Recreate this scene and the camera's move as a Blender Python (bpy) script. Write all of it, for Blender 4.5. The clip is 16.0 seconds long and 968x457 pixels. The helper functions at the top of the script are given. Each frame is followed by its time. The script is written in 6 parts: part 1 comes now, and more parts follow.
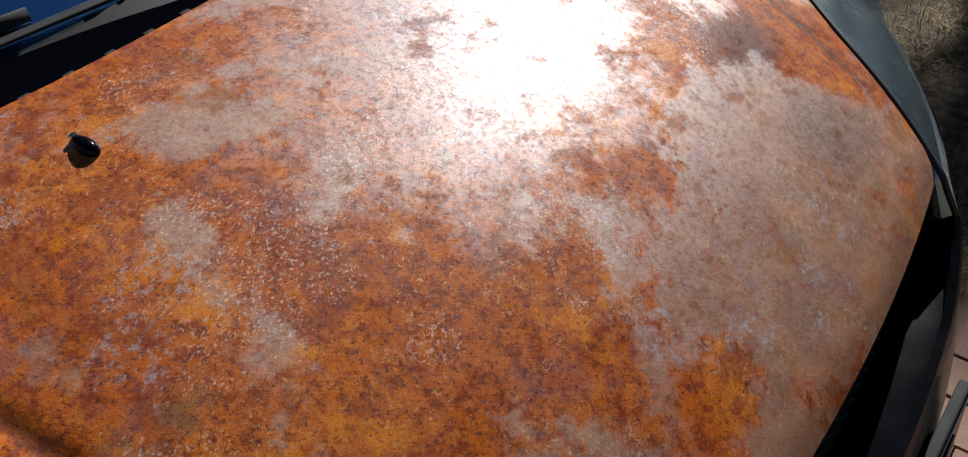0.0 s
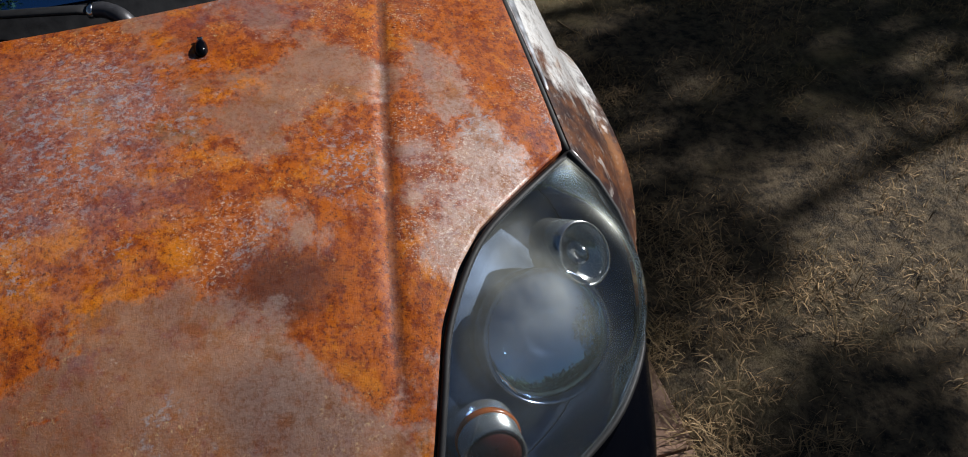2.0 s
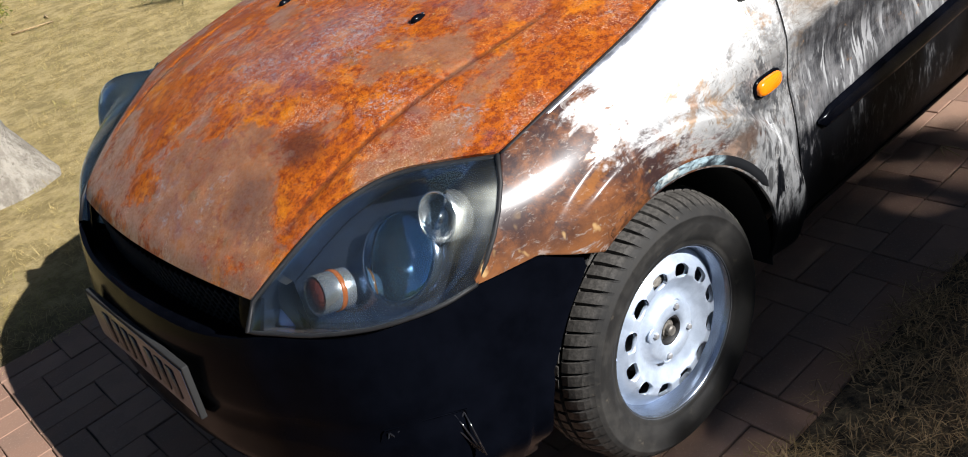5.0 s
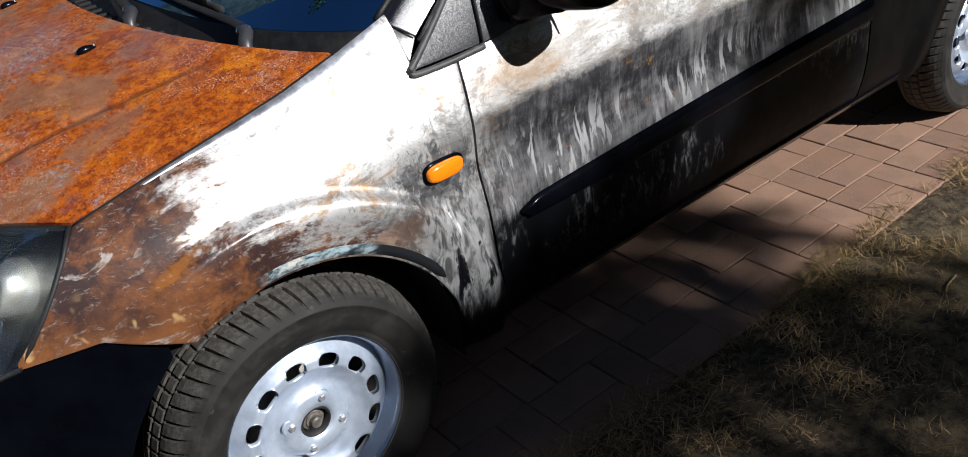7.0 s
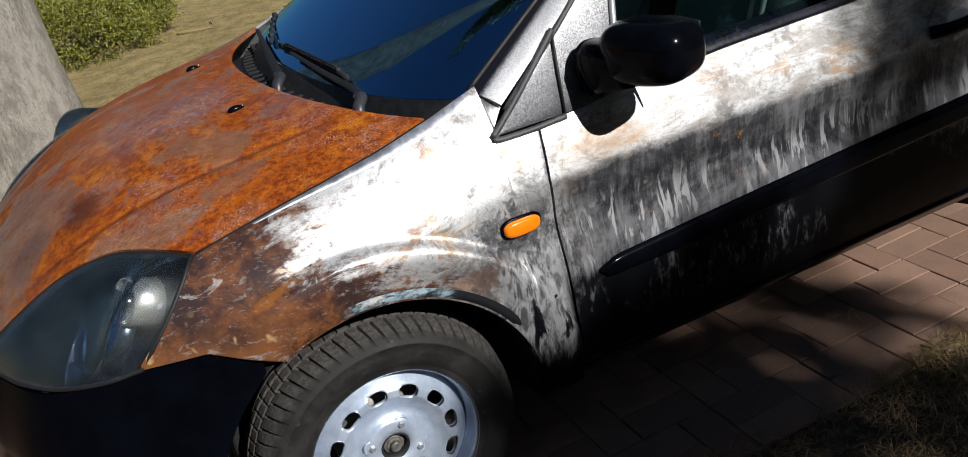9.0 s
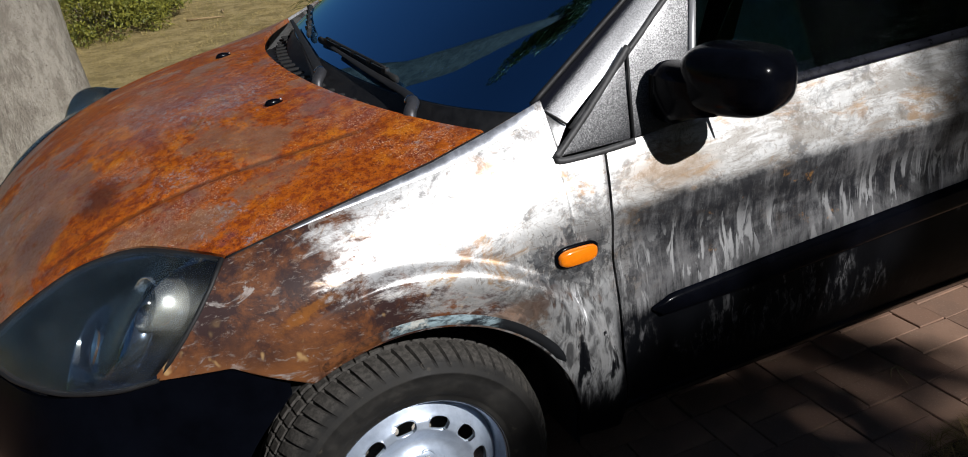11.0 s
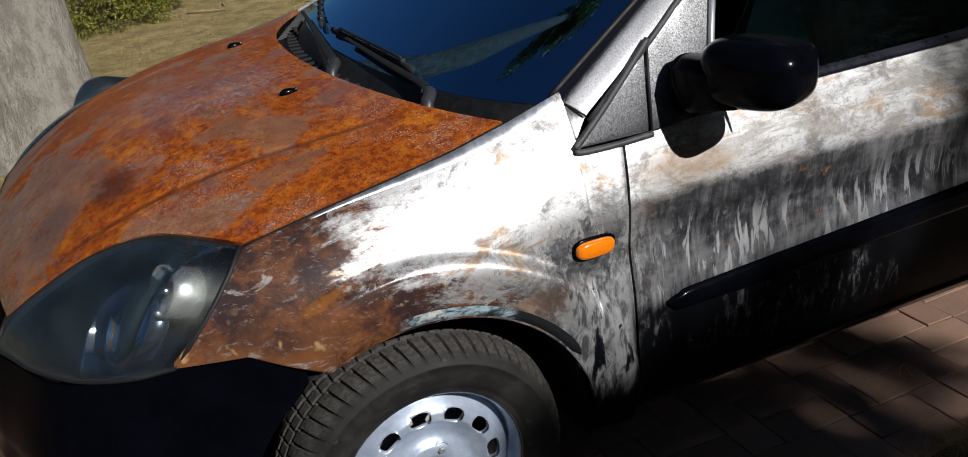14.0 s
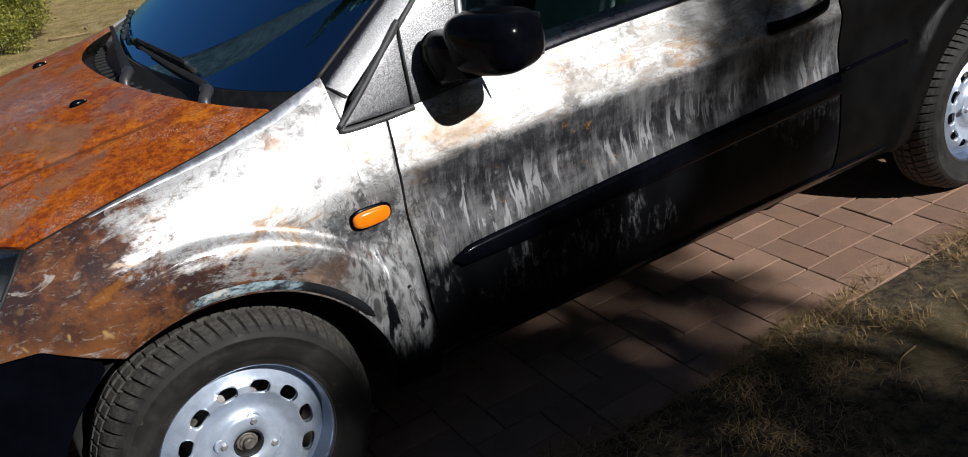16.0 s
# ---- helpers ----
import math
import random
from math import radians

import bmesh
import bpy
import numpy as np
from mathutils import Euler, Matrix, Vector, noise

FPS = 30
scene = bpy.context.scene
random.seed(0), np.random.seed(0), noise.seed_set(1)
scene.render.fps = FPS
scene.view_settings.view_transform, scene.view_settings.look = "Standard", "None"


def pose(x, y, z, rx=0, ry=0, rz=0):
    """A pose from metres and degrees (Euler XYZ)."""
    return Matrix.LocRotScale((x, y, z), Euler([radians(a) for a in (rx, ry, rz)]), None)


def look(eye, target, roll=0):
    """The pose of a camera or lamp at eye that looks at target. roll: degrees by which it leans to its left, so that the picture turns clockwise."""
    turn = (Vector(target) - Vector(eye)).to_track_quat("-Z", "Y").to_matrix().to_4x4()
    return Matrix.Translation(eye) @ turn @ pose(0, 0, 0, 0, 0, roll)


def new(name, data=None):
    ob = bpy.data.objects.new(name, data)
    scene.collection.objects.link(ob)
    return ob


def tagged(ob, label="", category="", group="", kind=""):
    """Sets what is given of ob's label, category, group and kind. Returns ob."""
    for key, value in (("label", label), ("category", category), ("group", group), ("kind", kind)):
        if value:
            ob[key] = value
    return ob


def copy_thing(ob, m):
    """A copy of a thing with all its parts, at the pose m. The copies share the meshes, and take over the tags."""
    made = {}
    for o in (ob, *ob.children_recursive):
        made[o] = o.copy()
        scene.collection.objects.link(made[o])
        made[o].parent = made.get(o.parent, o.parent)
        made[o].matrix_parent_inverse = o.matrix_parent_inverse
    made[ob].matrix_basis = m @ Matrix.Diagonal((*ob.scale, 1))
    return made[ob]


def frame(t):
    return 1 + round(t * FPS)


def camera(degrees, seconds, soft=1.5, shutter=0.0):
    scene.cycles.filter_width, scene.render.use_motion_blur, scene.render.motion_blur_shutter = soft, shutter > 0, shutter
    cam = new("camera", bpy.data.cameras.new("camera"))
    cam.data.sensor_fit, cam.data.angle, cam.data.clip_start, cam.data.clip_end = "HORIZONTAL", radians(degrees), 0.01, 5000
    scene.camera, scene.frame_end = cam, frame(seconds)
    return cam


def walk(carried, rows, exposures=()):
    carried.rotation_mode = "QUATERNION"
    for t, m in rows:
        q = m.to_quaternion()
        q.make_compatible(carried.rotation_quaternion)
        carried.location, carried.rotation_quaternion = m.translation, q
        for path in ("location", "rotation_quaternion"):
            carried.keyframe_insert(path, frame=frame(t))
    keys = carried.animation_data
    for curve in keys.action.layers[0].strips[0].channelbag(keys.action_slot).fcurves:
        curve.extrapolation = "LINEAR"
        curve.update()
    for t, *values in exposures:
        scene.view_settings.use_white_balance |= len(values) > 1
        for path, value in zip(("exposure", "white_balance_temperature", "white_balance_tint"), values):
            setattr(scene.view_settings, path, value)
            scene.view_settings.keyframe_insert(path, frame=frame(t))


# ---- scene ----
cam = camera(55.4, 16.0, 0.95)
PATH = [
    (0, (0.782, -0.57, 1.438), (-0.183, 0.529, 0.074), -6.1),
    (0.5, (0.921, -0.405, 1.441), (-0.309, 0.447, 0.113), -11.4),
    (1, (0.943, -0.129, 1.399), (-0.273, 0.673, 0.028), -0.5),
    (1.5, (1.007, 0.112, 1.452), (-0.326, 0.694, 0.079), -3.0),
    (2, (1.194, 0.419, 1.517), (-0.308, 0.701, 0.227), -4.8),
    (2.5, (1.207, 0.654, 1.49), (-0.351, 0.609, 0.237), -7.6),
    (3, (1.163, 0.895, 1.491), (-0.368, 0.413, 0.298), -6.7),
    (3.5, (1.281, 1.23, 1.488), (-0.126, 0.442, 0.305), -9.0),
    (5.8, (0.924, 2.052, 1.473), (0.04, 0.504, 0.566), -16.1),
    (6, (0.864, 2.089, 1.489), (-0.027, 0.556, 0.564), -16.6),
    (6.5, (0.621, 2.09, 1.464), (-0.425, 0.641, 0.566), -8.9),
    (7, (0.473, 2.1, 1.44), (-0.521, 0.692, 0.427), -8.4),
    (7.5, (0.348, 2.275, 1.451), (-0.492, 0.743, 0.477), -6.7),
    (8, (0.292, 2.399, 1.449), (-0.48, 0.812, 0.508), -8.5),
    (8.5, (0.314, 2.421, 1.461), (-0.366, 0.769, 0.563), -10.1),
    (9, (0.346, 2.359, 1.471), (-0.336, 0.675, 0.634), -10.8),
    (11.5, (0.418, 2.163, 1.442), (-0.318, 0.491, 0.629), -4.5),
    (12, (0.43, 2.155, 1.441), (-0.316, 0.491, 0.621), -4.2),
    (12.5, (0.433, 2.164, 1.444), (-0.313, 0.499, 0.623), -4.4),
    (13, (0.43, 2.168, 1.44), (-0.309, 0.502, 0.617), -4.7),
    (13.5, (0.434, 2.168, 1.444), (-0.299, 0.498, 0.625), -4.9),
    (14, (0.445, 2.159, 1.437), (-0.284, 0.488, 0.616), -4.8),
    (14.5, (0.461, 2.165, 1.436), (-0.272, 0.494, 0.618), -4.4),
    (15, (0.476, 2.173, 1.435), (-0.261, 0.504, 0.615), -4.2),
    (15.5, (0.421, 2.226, 1.424), (-0.386, 0.602, 0.582), -7.4),
    (16, (0.274, 2.431, 1.421), (-0.598, 0.844, 0.572), -9.1),
]
EXPOSE = [(0.0, 0.42), (0.5, 0.08), (1.0, -0.22), (1.5, -0.25), (2.0, 0.12), (2.5, 0.65), (3.0, 1.0), (3.7, 1.1), (5.8, 0.65), (7.0, 0.35), (9.0, 0.08), (12.0, -0.18), (15.0, -0.22), (16.0, 0.0)]
walk(cam, [(t, look(eye, target, roll)) for t, eye, target, roll in PATH], EXPOSE)

# ---- world, sun ----
SUN_AZ, SUN_EL = radians(106), radians(34)
sun_dir = Vector((math.cos(SUN_EL) * math.cos(SUN_AZ), math.cos(SUN_EL) * math.sin(SUN_AZ), math.sin(SUN_EL)))
world = bpy.data.worlds.new("world")
scene.world = world
world.use_nodes = True
wn = world.node_tree.nodes
sky = wn.new("ShaderNodeTexSky")
sky.sky_type, sky.sun_disc = "NISHITA", False
sky.ozone_density, sky.dust_density = 4.0, 0.4
sky.sun_elevation, sky.sun_rotation = SUN_EL, math.pi / 2 - SUN_AZ
wn["Background"].inputs["Strength"].default_value = 0.027
world.node_tree.links.new(sky.outputs["Color"], wn["Background"].inputs["Color"])
sun = new("sun", bpy.data.lights.new("sun", "SUN"))
sun.data.energy, sun.data.angle, sun.data.color = 5.0, radians(0.53), (1.0, 0.985, 0.98)
sun.matrix_world = look(sun_dir * 30, (0, 0, 0))


# ---- material helpers ----
class Mat:
    """A node material with short calls for its nodes."""

    def __init__(self, name):
        self.mat = bpy.data.materials.new(name)
        self.mat.use_nodes = True
        self.t = self.mat.node_tree
        self.b = self.t.nodes["Principled BSDF"]
        self.out = self.t.nodes["Material Output"]
        self.co = self.t.nodes.new("ShaderNodeTexCoord").outputs["Object"]

    def link(self, a, socket):
        if isinstance(a, (int, float)):
            socket.default_value = a
        elif isinstance(a, tuple):
            socket.default_value = (*a, 1)[: len(socket.default_value)]
        else:
            self.t.links.new(a, socket)

    def scaled(self, x, y, z, turn=(0, 0, 0)):
        n = self.t.nodes.new("ShaderNodeMapping")
        n.inputs["Scale"].default_value = (x, y, z)
        n.inputs["Rotation"].default_value = [radians(a) for a in turn]
        self.t.links.new(self.co, n.inputs["Vector"])
        return n.outputs[0]

    def noise(self, scale, detail=6.0, rough=0.6, vec=None, warp=0.0):
        n = self.t.nodes.new("ShaderNodeTexNoise")
        self.t.links.new(vec or self.co, n.inputs["Vector"])
        n.inputs["Scale"].default_value, n.inputs["Detail"].default_value = scale, detail
        n.inputs["Roughness"].default_value, n.inputs["Distortion"].default_value = rough, warp
        return n.outputs["Fac"]

    def step(self, value, lo, hi, a=0.0, b=1.0):
        n = self.t.nodes.new("ShaderNodeMapRange")
        n.interpolation_type = "SMOOTHSTEP"
        self.link(value, n.inputs["Value"])
        for key, v in (("From Min", lo), ("From Max", hi), ("To Min", a), ("To Max", b)):
            n.inputs[key].default_value = v
        return n.outputs["Result"]

    def calc(self, op, a, b=0.0):
        n = self.t.nodes.new("ShaderNodeMath")
        n.operation = op
        self.link(a, n.inputs[0]), self.link(b, n.inputs[1])
        return n.outputs[0]

    def mix(self, fac, a, b):
        n = self.t.nodes.new("ShaderNodeMix")
        n.data_type = "RGBA"
        self.link(fac, n.inputs["Factor"]), self.link(a, n.inputs["A"]), self.link(b, n.inputs["B"])
        return n.outputs["Result"]

    def axis(self, i):
        n = self.t.nodes.new("ShaderNodeSeparateXYZ")
        self.t.links.new(self.co, n.inputs[0])
        return n.outputs[i]

    def mul(self, *values):
        out = values[0]
        for v in values[1:]:
            out = self.calc("MULTIPLY", out, v)
        return out

    def around(self, cx, cz, wide, deep):
        """Coordinates that run round a point of the side, for arcs and fans."""
        dx, dz = self.calc("SUBTRACT", self.axis(0), cx), self.calc("SUBTRACT", self.axis(2), cz)
        n = self.t.nodes.new("ShaderNodeCombineXYZ")
        self.link(self.mul(self.calc("ARCTAN2", dx, dz), wide), n.inputs[0])
        self.link(self.mul(self.calc("SQRT", self.calc("ADD", self.mul(dx, dx), self.mul(dz, dz))), deep), n.inputs[2])
        return n.outputs[0]

    def chance(self):
        return self.t.nodes.new("ShaderNodeObjectInfo").outputs["Random"]

    def island(self):
        return self.t.nodes.new("ShaderNodeNewGeometry").outputs["Random Per Island"]

    def bump(self, height, strength, distance=0.002):
        n = self.t.nodes.new("ShaderNodeBump")
        n.inputs["Strength"].default_value, n.inputs["Distance"].default_value = strength, distance
        self.link(height, n.inputs["Height"])
        self.t.links.new(n.outputs[0], self.b.inputs["Normal"])

    def put(self, **kw):
        names = dict(color="Base Color", rough="Roughness", metal="Metallic", coat="Coat Weight", coat_rough="Coat Roughness", spec="Specular IOR Level",
                     alpha="Alpha", trans="Transmission Weight", ior="IOR", coat_ior="Coat IOR", sheen="Sheen Weight", sub="Subsurface Weight")
        for k, v in kw.items():
            self.link(v, self.b.inputs[names[k]])
        return self.mat


def plain(name, color, rough=0.5, metal=0.0, spread=0.25, scale=40, bump=0.15, **kw):
    """A simple material with grain at two scales."""
    m = Mat(name)
    g = m.calc("ADD", m.calc("MULTIPLY", m.noise(scale, 5), 0.6), m.calc("MULTIPLY", m.noise(scale * 0.12, 3), 0.4))
    lo = tuple(c * (1 - spread) for c in color)
    hi = tuple(min(1, c * (1 + spread)) for c in color)
    m.bump(m.noise(scale * 4, 3), bump, 0.001)
    return m.put(color=m.mix(m.step(g, 0.3, 0.7), lo, hi), rough=m.step(g, 0.3, 0.7, rough * 0.85, min(1, rough * 1.15)), metal=metal, **kw)


def clear(name, tint, haze=0.0, haze_color=(0.5, 0.5, 0.45), reflect=0.0, sheen=(1, 1, 1), ior=1.5):
    """A thin pane: it lets light straight through, and mirrors by Fresnel plus reflect, tinted by sheen; haze is dull
    film on it.
    """
    m = Mat(name)
    t = m.t
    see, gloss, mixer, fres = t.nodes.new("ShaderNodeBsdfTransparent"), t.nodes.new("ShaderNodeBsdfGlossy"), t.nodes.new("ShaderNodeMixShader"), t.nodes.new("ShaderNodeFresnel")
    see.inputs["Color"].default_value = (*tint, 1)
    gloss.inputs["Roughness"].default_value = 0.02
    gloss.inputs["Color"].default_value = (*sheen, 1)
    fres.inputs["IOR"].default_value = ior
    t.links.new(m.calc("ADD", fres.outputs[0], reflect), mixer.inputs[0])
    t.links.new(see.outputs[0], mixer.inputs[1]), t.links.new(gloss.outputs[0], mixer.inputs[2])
    if haze:
        dust, film, over = t.nodes.new("ShaderNodeBsdfDiffuse"), t.nodes.new("ShaderNodeMixShader"), t.nodes.new("ShaderNodeMixShader")
        scatter = t.nodes.new("ShaderNodeBsdfGlossy")
        scatter.inputs["Color"].default_value, scatter.inputs["Roughness"].default_value = (0.95, 0.98, 0.88, 1), 0.42
        dust.inputs["Color"].default_value = (*haze_color, 1)
        film.inputs[0].default_value = 0.95
        t.links.new(dust.outputs[0], film.inputs[1]), t.links.new(scatter.outputs[0], film.inputs[2])
        t.links.new(m.calc("MULTIPLY", m.step(m.noise(9, 5), 0.25, 0.75, 0.4, 1.5), haze), over.inputs[0])
        t.links.new(mixer.outputs[0], over.inputs[1]), t.links.new(film.outputs[0], over.inputs[2])
        mixer = over
    t.links.new(mixer.outputs[0], m.out.inputs["Surface"])
    return m.mat


# ---- materials ----
def rust_paint():
    m = Mat("rust_hood_paint")
    x, y = m.axis(0), m.axis(1)
    side = m.calc("ABSOLUTE", y)
    patch = m.noise(4.3, 13, 0.70, warp=0.25)
    patch = m.calc("ADD", patch, m.mul(m.step(x, 0.30, 0.62), 0.05))
    # where the taupe has stayed, and where rust has eaten through it
    wander = m.mul(m.calc("SUBTRACT", m.noise(13, 12, 0.80, m.scaled(1, 1, 1, (0, 0, 75)), 0.4), 0.5), 4.2)
    stayed = ((0.56, 0.06, 0.09, 0.13), (0.328, -0.312, 0.055, 0.045), (0.08, -0.21, 0.05, 0.07), (0.13, -0.14, 0.05, 0.06), (0.25, -0.145, 0.04, 0.06), (0.178, -0.275, 0.025, 0.025),
              (0.18, -0.43, 0.05, 0.03), (0.38, -0.095, 0.03, 0.03), (0.55, 0.16, 0.07, 0.12), (0.53, 0.31, 0.06, 0.09), (0.155, 0.0, 0.04, 0.05), (0.152, 0.252, 0.07, 0.025),
              (0.36, 0.35, 0.035, 0.05), (0.27, 0.60, 0.06, 0.05), (0.12, 0.585, 0.06, 0.035), (0.30, 0.24, 0.04, 0.025), (0.62, 0.20, 0.05, 0.15), (0.456, 0.178, 0.04, 0.07), (0.62, 0.36, 0.06, 0.08))
    eaten = ((0.267, -0.276, 0.035, 0.035), (0.176, -0.223, 0.035, 0.035), (0.40, -0.26, 0.05, 0.06), (0.347, -0.09, 0.03, 0.03), (0.299, -0.005, 0.02, 0.02), (0.271, -0.103, 0.02, 0.025),
             (0.393, 0.0, 0.028, 0.03), (0.37, 0.084, 0.035, 0.035), (0.475, -0.14, 0.05, 0.06), (0.451, 0.061, 0.03, 0.02), (0.10, -0.335, 0.06, 0.07), (0.20, -0.363, 0.05, 0.04),
             (0.60, -0.05, 0.04, 0.05), (0.32, 0.084, 0.05, 0.05), (0.39, 0.32, 0.03, 0.05), (0.375, 0.206, 0.05, 0.06), (0.257, 0.42, 0.07, 0.05), (0.47, 0.43, 0.06, 0.07), (0.10, 0.68, 0.10, 0.05), (0.29, 0.187, 0.06, 0.06))
    for spots, k in ((stayed, 0.085), (eaten, -0.10)):
        for cx, cy, rx, ry in spots:
            dx, dy = m.mul(m.calc("SUBTRACT", x, cx), 1 / rx), m.mul(m.calc("SUBTRACT", y, cy), 1 / ry)
            d = m.calc("ADD", m.calc("SQRT", m.calc("ADD", m.mul(dx, dx), m.mul(dy, dy))), wander)
            patch = m.calc("ADD", patch, m.step(d, 1.9, 0.3, 0, k))
    fine, wide, grain = m.noise(60, 9, 0.78), m.noise(11, 9, 0.74, warp=0.3), m.noise(240, 5, 0.8)
    speck = m.noise(560, 3, 0.8)
    rust = m.mix(m.step(fine, 0.40, 0.58), (0.20, 0.033, 0.005), (0.44, 0.102, 0.004))
    rust = m.mix(m.step(wide, 0.52, 0.63, 0, 0.9), rust, (0.57, 0.170, 0.004))
    red = m.mix(m.step(m.noise(8, 11, 0.74, m.scaled(1, 1.3, 1, (0, 0, 40))), 0.515, 0.575, 0, 0.55), rust, (0.20, 0.036, 0.012))
    clay = m.mix(m.step(m.noise(14, 7, 0.65), 0.35, 0.65), (0.222, 0.079, 0.027), (0.322, 0.131, 0.049))
    # red crumbs left in the taupe
    crumb = m.mul(m.step(m.noise(38, 10, 0.82, m.scaled(1, 1, 1, (30, 0, 50))), 0.535, 0.565), m.step(m.noise(6, 5, 0.7, m.scaled(1, 1, 1, (0, 20, 90))), 0.42, 0.54))
    clay = m.mix(m.mul(crumb, 0.8), clay, (0.20, 0.045, 0.020))
    clay = m.mix(m.step(m.noise(24, 12, 0.82, m.scaled(1, 1, 1, (15, 25, 10)), 0.3), 0.49, 0.60, 0, 0.32), clay, rust)
    taupe = m.step(m.calc("ADD", patch, m.mul(m.calc("SUBTRACT", m.noise(95, 7, 0.8, m.scaled(1, 1, 1, (0, 0, 15)), 0.3), 0.5), 0.22)), 0.51, 0.60)
    color = m.mix(taupe, red, clay)
    bared = m.calc("SUBTRACT", 1.0, m.mul(taupe, 0.75))
    violet = m.step(m.noise(7.3, 10, 0.74, m.scaled(1, 1, 1, (20, 0, 70))), 0.57, 0.66, 0, 0.3)
    # two patches paint the sky's violet sheen onto the rear of the hood
    for cx, cy, rx, ry in ((0.14, 0.12, 0.13, 0.12), (-0.06, 0.36, 0.07, 0.14)):
        dx, dy = m.mul(m.calc("SUBTRACT", x, cx), 1 / rx), m.mul(m.calc("SUBTRACT", y, cy), 1 / ry)
        d = m.calc("ADD", m.calc("SQRT", m.calc("ADD", m.mul(dx, dx), m.mul(dy, dy))), m.mul(wander, 0.6))
        violet = m.calc("MAXIMUM", violet, m.step(d, 1.5, 0.3, 0, 0.28))
    color = m.mix(violet, color, (0.125, 0.058, 0.100))
    olive = m.step(m.noise(9.1, 7, 0.66, m.scaled(1, 1, 1, (60, 30, 0))), 0.59, 0.68, 0, 0.55)
    color = m.mix(olive, color, (0.155, 0.098, 0.040))
    # pale flaked paint, most of it outside the grooves
    zone = m.calc("ADD", m.noise(6.5, 6, 0.7, m.scaled(1, 1, 1, (0, 80, 10))), m.step(side, 0.42, 0.55, 0.0, 0.03))
    fleck = m.mul(m.step(m.noise(330, 6, 0.80, m.scaled(1, 0.7, 1, (0, 0, 25)), 0.3), 0.555, 0.58), m.step(zone, 0.53, 0.60))
    color = m.mix(m.mul(fleck, 0.75), color, (0.62, 0.47, 0.37))
    zone2 = m.step(m.noise(5.1, 6, 0.7, m.scaled(1, 1, 1, (40, 10, 200))), 0.56, 0.64, 0, 0.8)
    for cx, cy, rx, ry in ((0.16, 0.13, 0.14, 0.10), (0.27, 0.43, 0.06, 0.04), (0.30, 0.0, 0.05, 0.08)):
        dx, dy = m.mul(m.calc("SUBTRACT", x, cx), 1 / rx), m.mul(m.calc("SUBTRACT", y, cy), 1 / ry)
        d = m.calc("ADD", m.calc("SQRT", m.calc("ADD", m.mul(dx, dx), m.mul(dy, dy))), m.mul(wander, 0.5))
        zone2 = m.calc("MAXIMUM", zone2, m.step(d, 1.4, 0.5))
    fleck2 = m.mul(m.step(m.noise(120, 9, 0.84, m.scaled(1, 0.8, 1, (0, 0, 35)), 0.3), 0.525, 0.55), zone2)
    color = m.mix(m.mul(fleck2, 0.75), color, (0.31, 0.315, 0.345))
    # golden scale that has lifted from the rust
    zone3 = m.step(m.noise(7, 5, 0.7, m.scaled(1, 1, 1, (70, 0, 20))), 0.50, 0.60)
    scale = m.mul(m.step(m.noise(210, 7, 0.82, m.scaled(1, 1, 1, (0, 0, 60)), 0.4), 0.57, 0.60), zone3)
    color = m.mix(m.mul(scale, 0.7), color, (0.66, 0.44, 0.20))
    color = m.mix(m.mul(m.step(grain, 0.60, 0.68, 0, 0.45), bared), color, (0.46, 0.19, 0.06))
    color = m.mix(m.mul(m.step(grain, 0.45, 0.37, 0, 0.8), bared), color, (0.065, 0.020, 0.010))
    color = m.mix(m.mul(m.step(speck, 0.42, 0.34, 0, 0.8), bared), color, (0.045, 0.014, 0.008))
    bright = m.mul(m.step(speck, 0.64, 0.68), m.step(m.noise(10, 6, 0.7, m.scaled(1, 1, 1, (0, 0, 140))), 0.46, 0.56))
    color = m.mix(m.mul(bright, 0.55), color, (0.58, 0.42, 0.32))
    # darker line along the pressed grooves
    gy = m.calc("SUBTRACT", 0.522, m.mul(x, 0.155))
    off = m.calc("ABSOLUTE", m.calc("SUBTRACT", side, gy))
    groove_dark = m.mul(m.step(m.calc("ADD", off, m.mul(m.calc("SUBTRACT", m.noise(70, 7, 0.75), 0.5), 0.016)), 0.0085, 0.004), m.step(x, -0.14, -0.02), m.step(x, 0.60, 0.48), 0.8)
    color = m.mix(m.mul(groove_dark, 0.7), color, (0.050, 0.017, 0.010))
    # soft sooty stains
    for cx, cy, rx, ry, k in ((0.42, 0.335, 0.055, 0.085, 0.72), (0.545, 0.31, 0.07, 0.10, 0.55)):
        dx, dy = m.mul(m.calc("SUBTRACT", x, cx), 1 / rx), m.mul(m.calc("SUBTRACT", y, cy), 1 / ry)
        d = m.calc("ADD", m.calc("SQRT", m.calc("ADD", m.mul(dx, dx), m.mul(dy, dy))), m.mul(m.calc("SUBTRACT", m.noise(12, 5, 0.6), 0.5), 1.1))
        color = m.mix(m.step(d, 1.15, 0.25, 0, k), color, (0.060, 0.022, 0.014))
    # the clear coat has worn off in spots
    dx, dy = m.mul(m.calc("SUBTRACT", x, 0.22), 1 / 0.22), m.mul(m.calc("SUBTRACT", y, 0.03), 1 / 0.24)
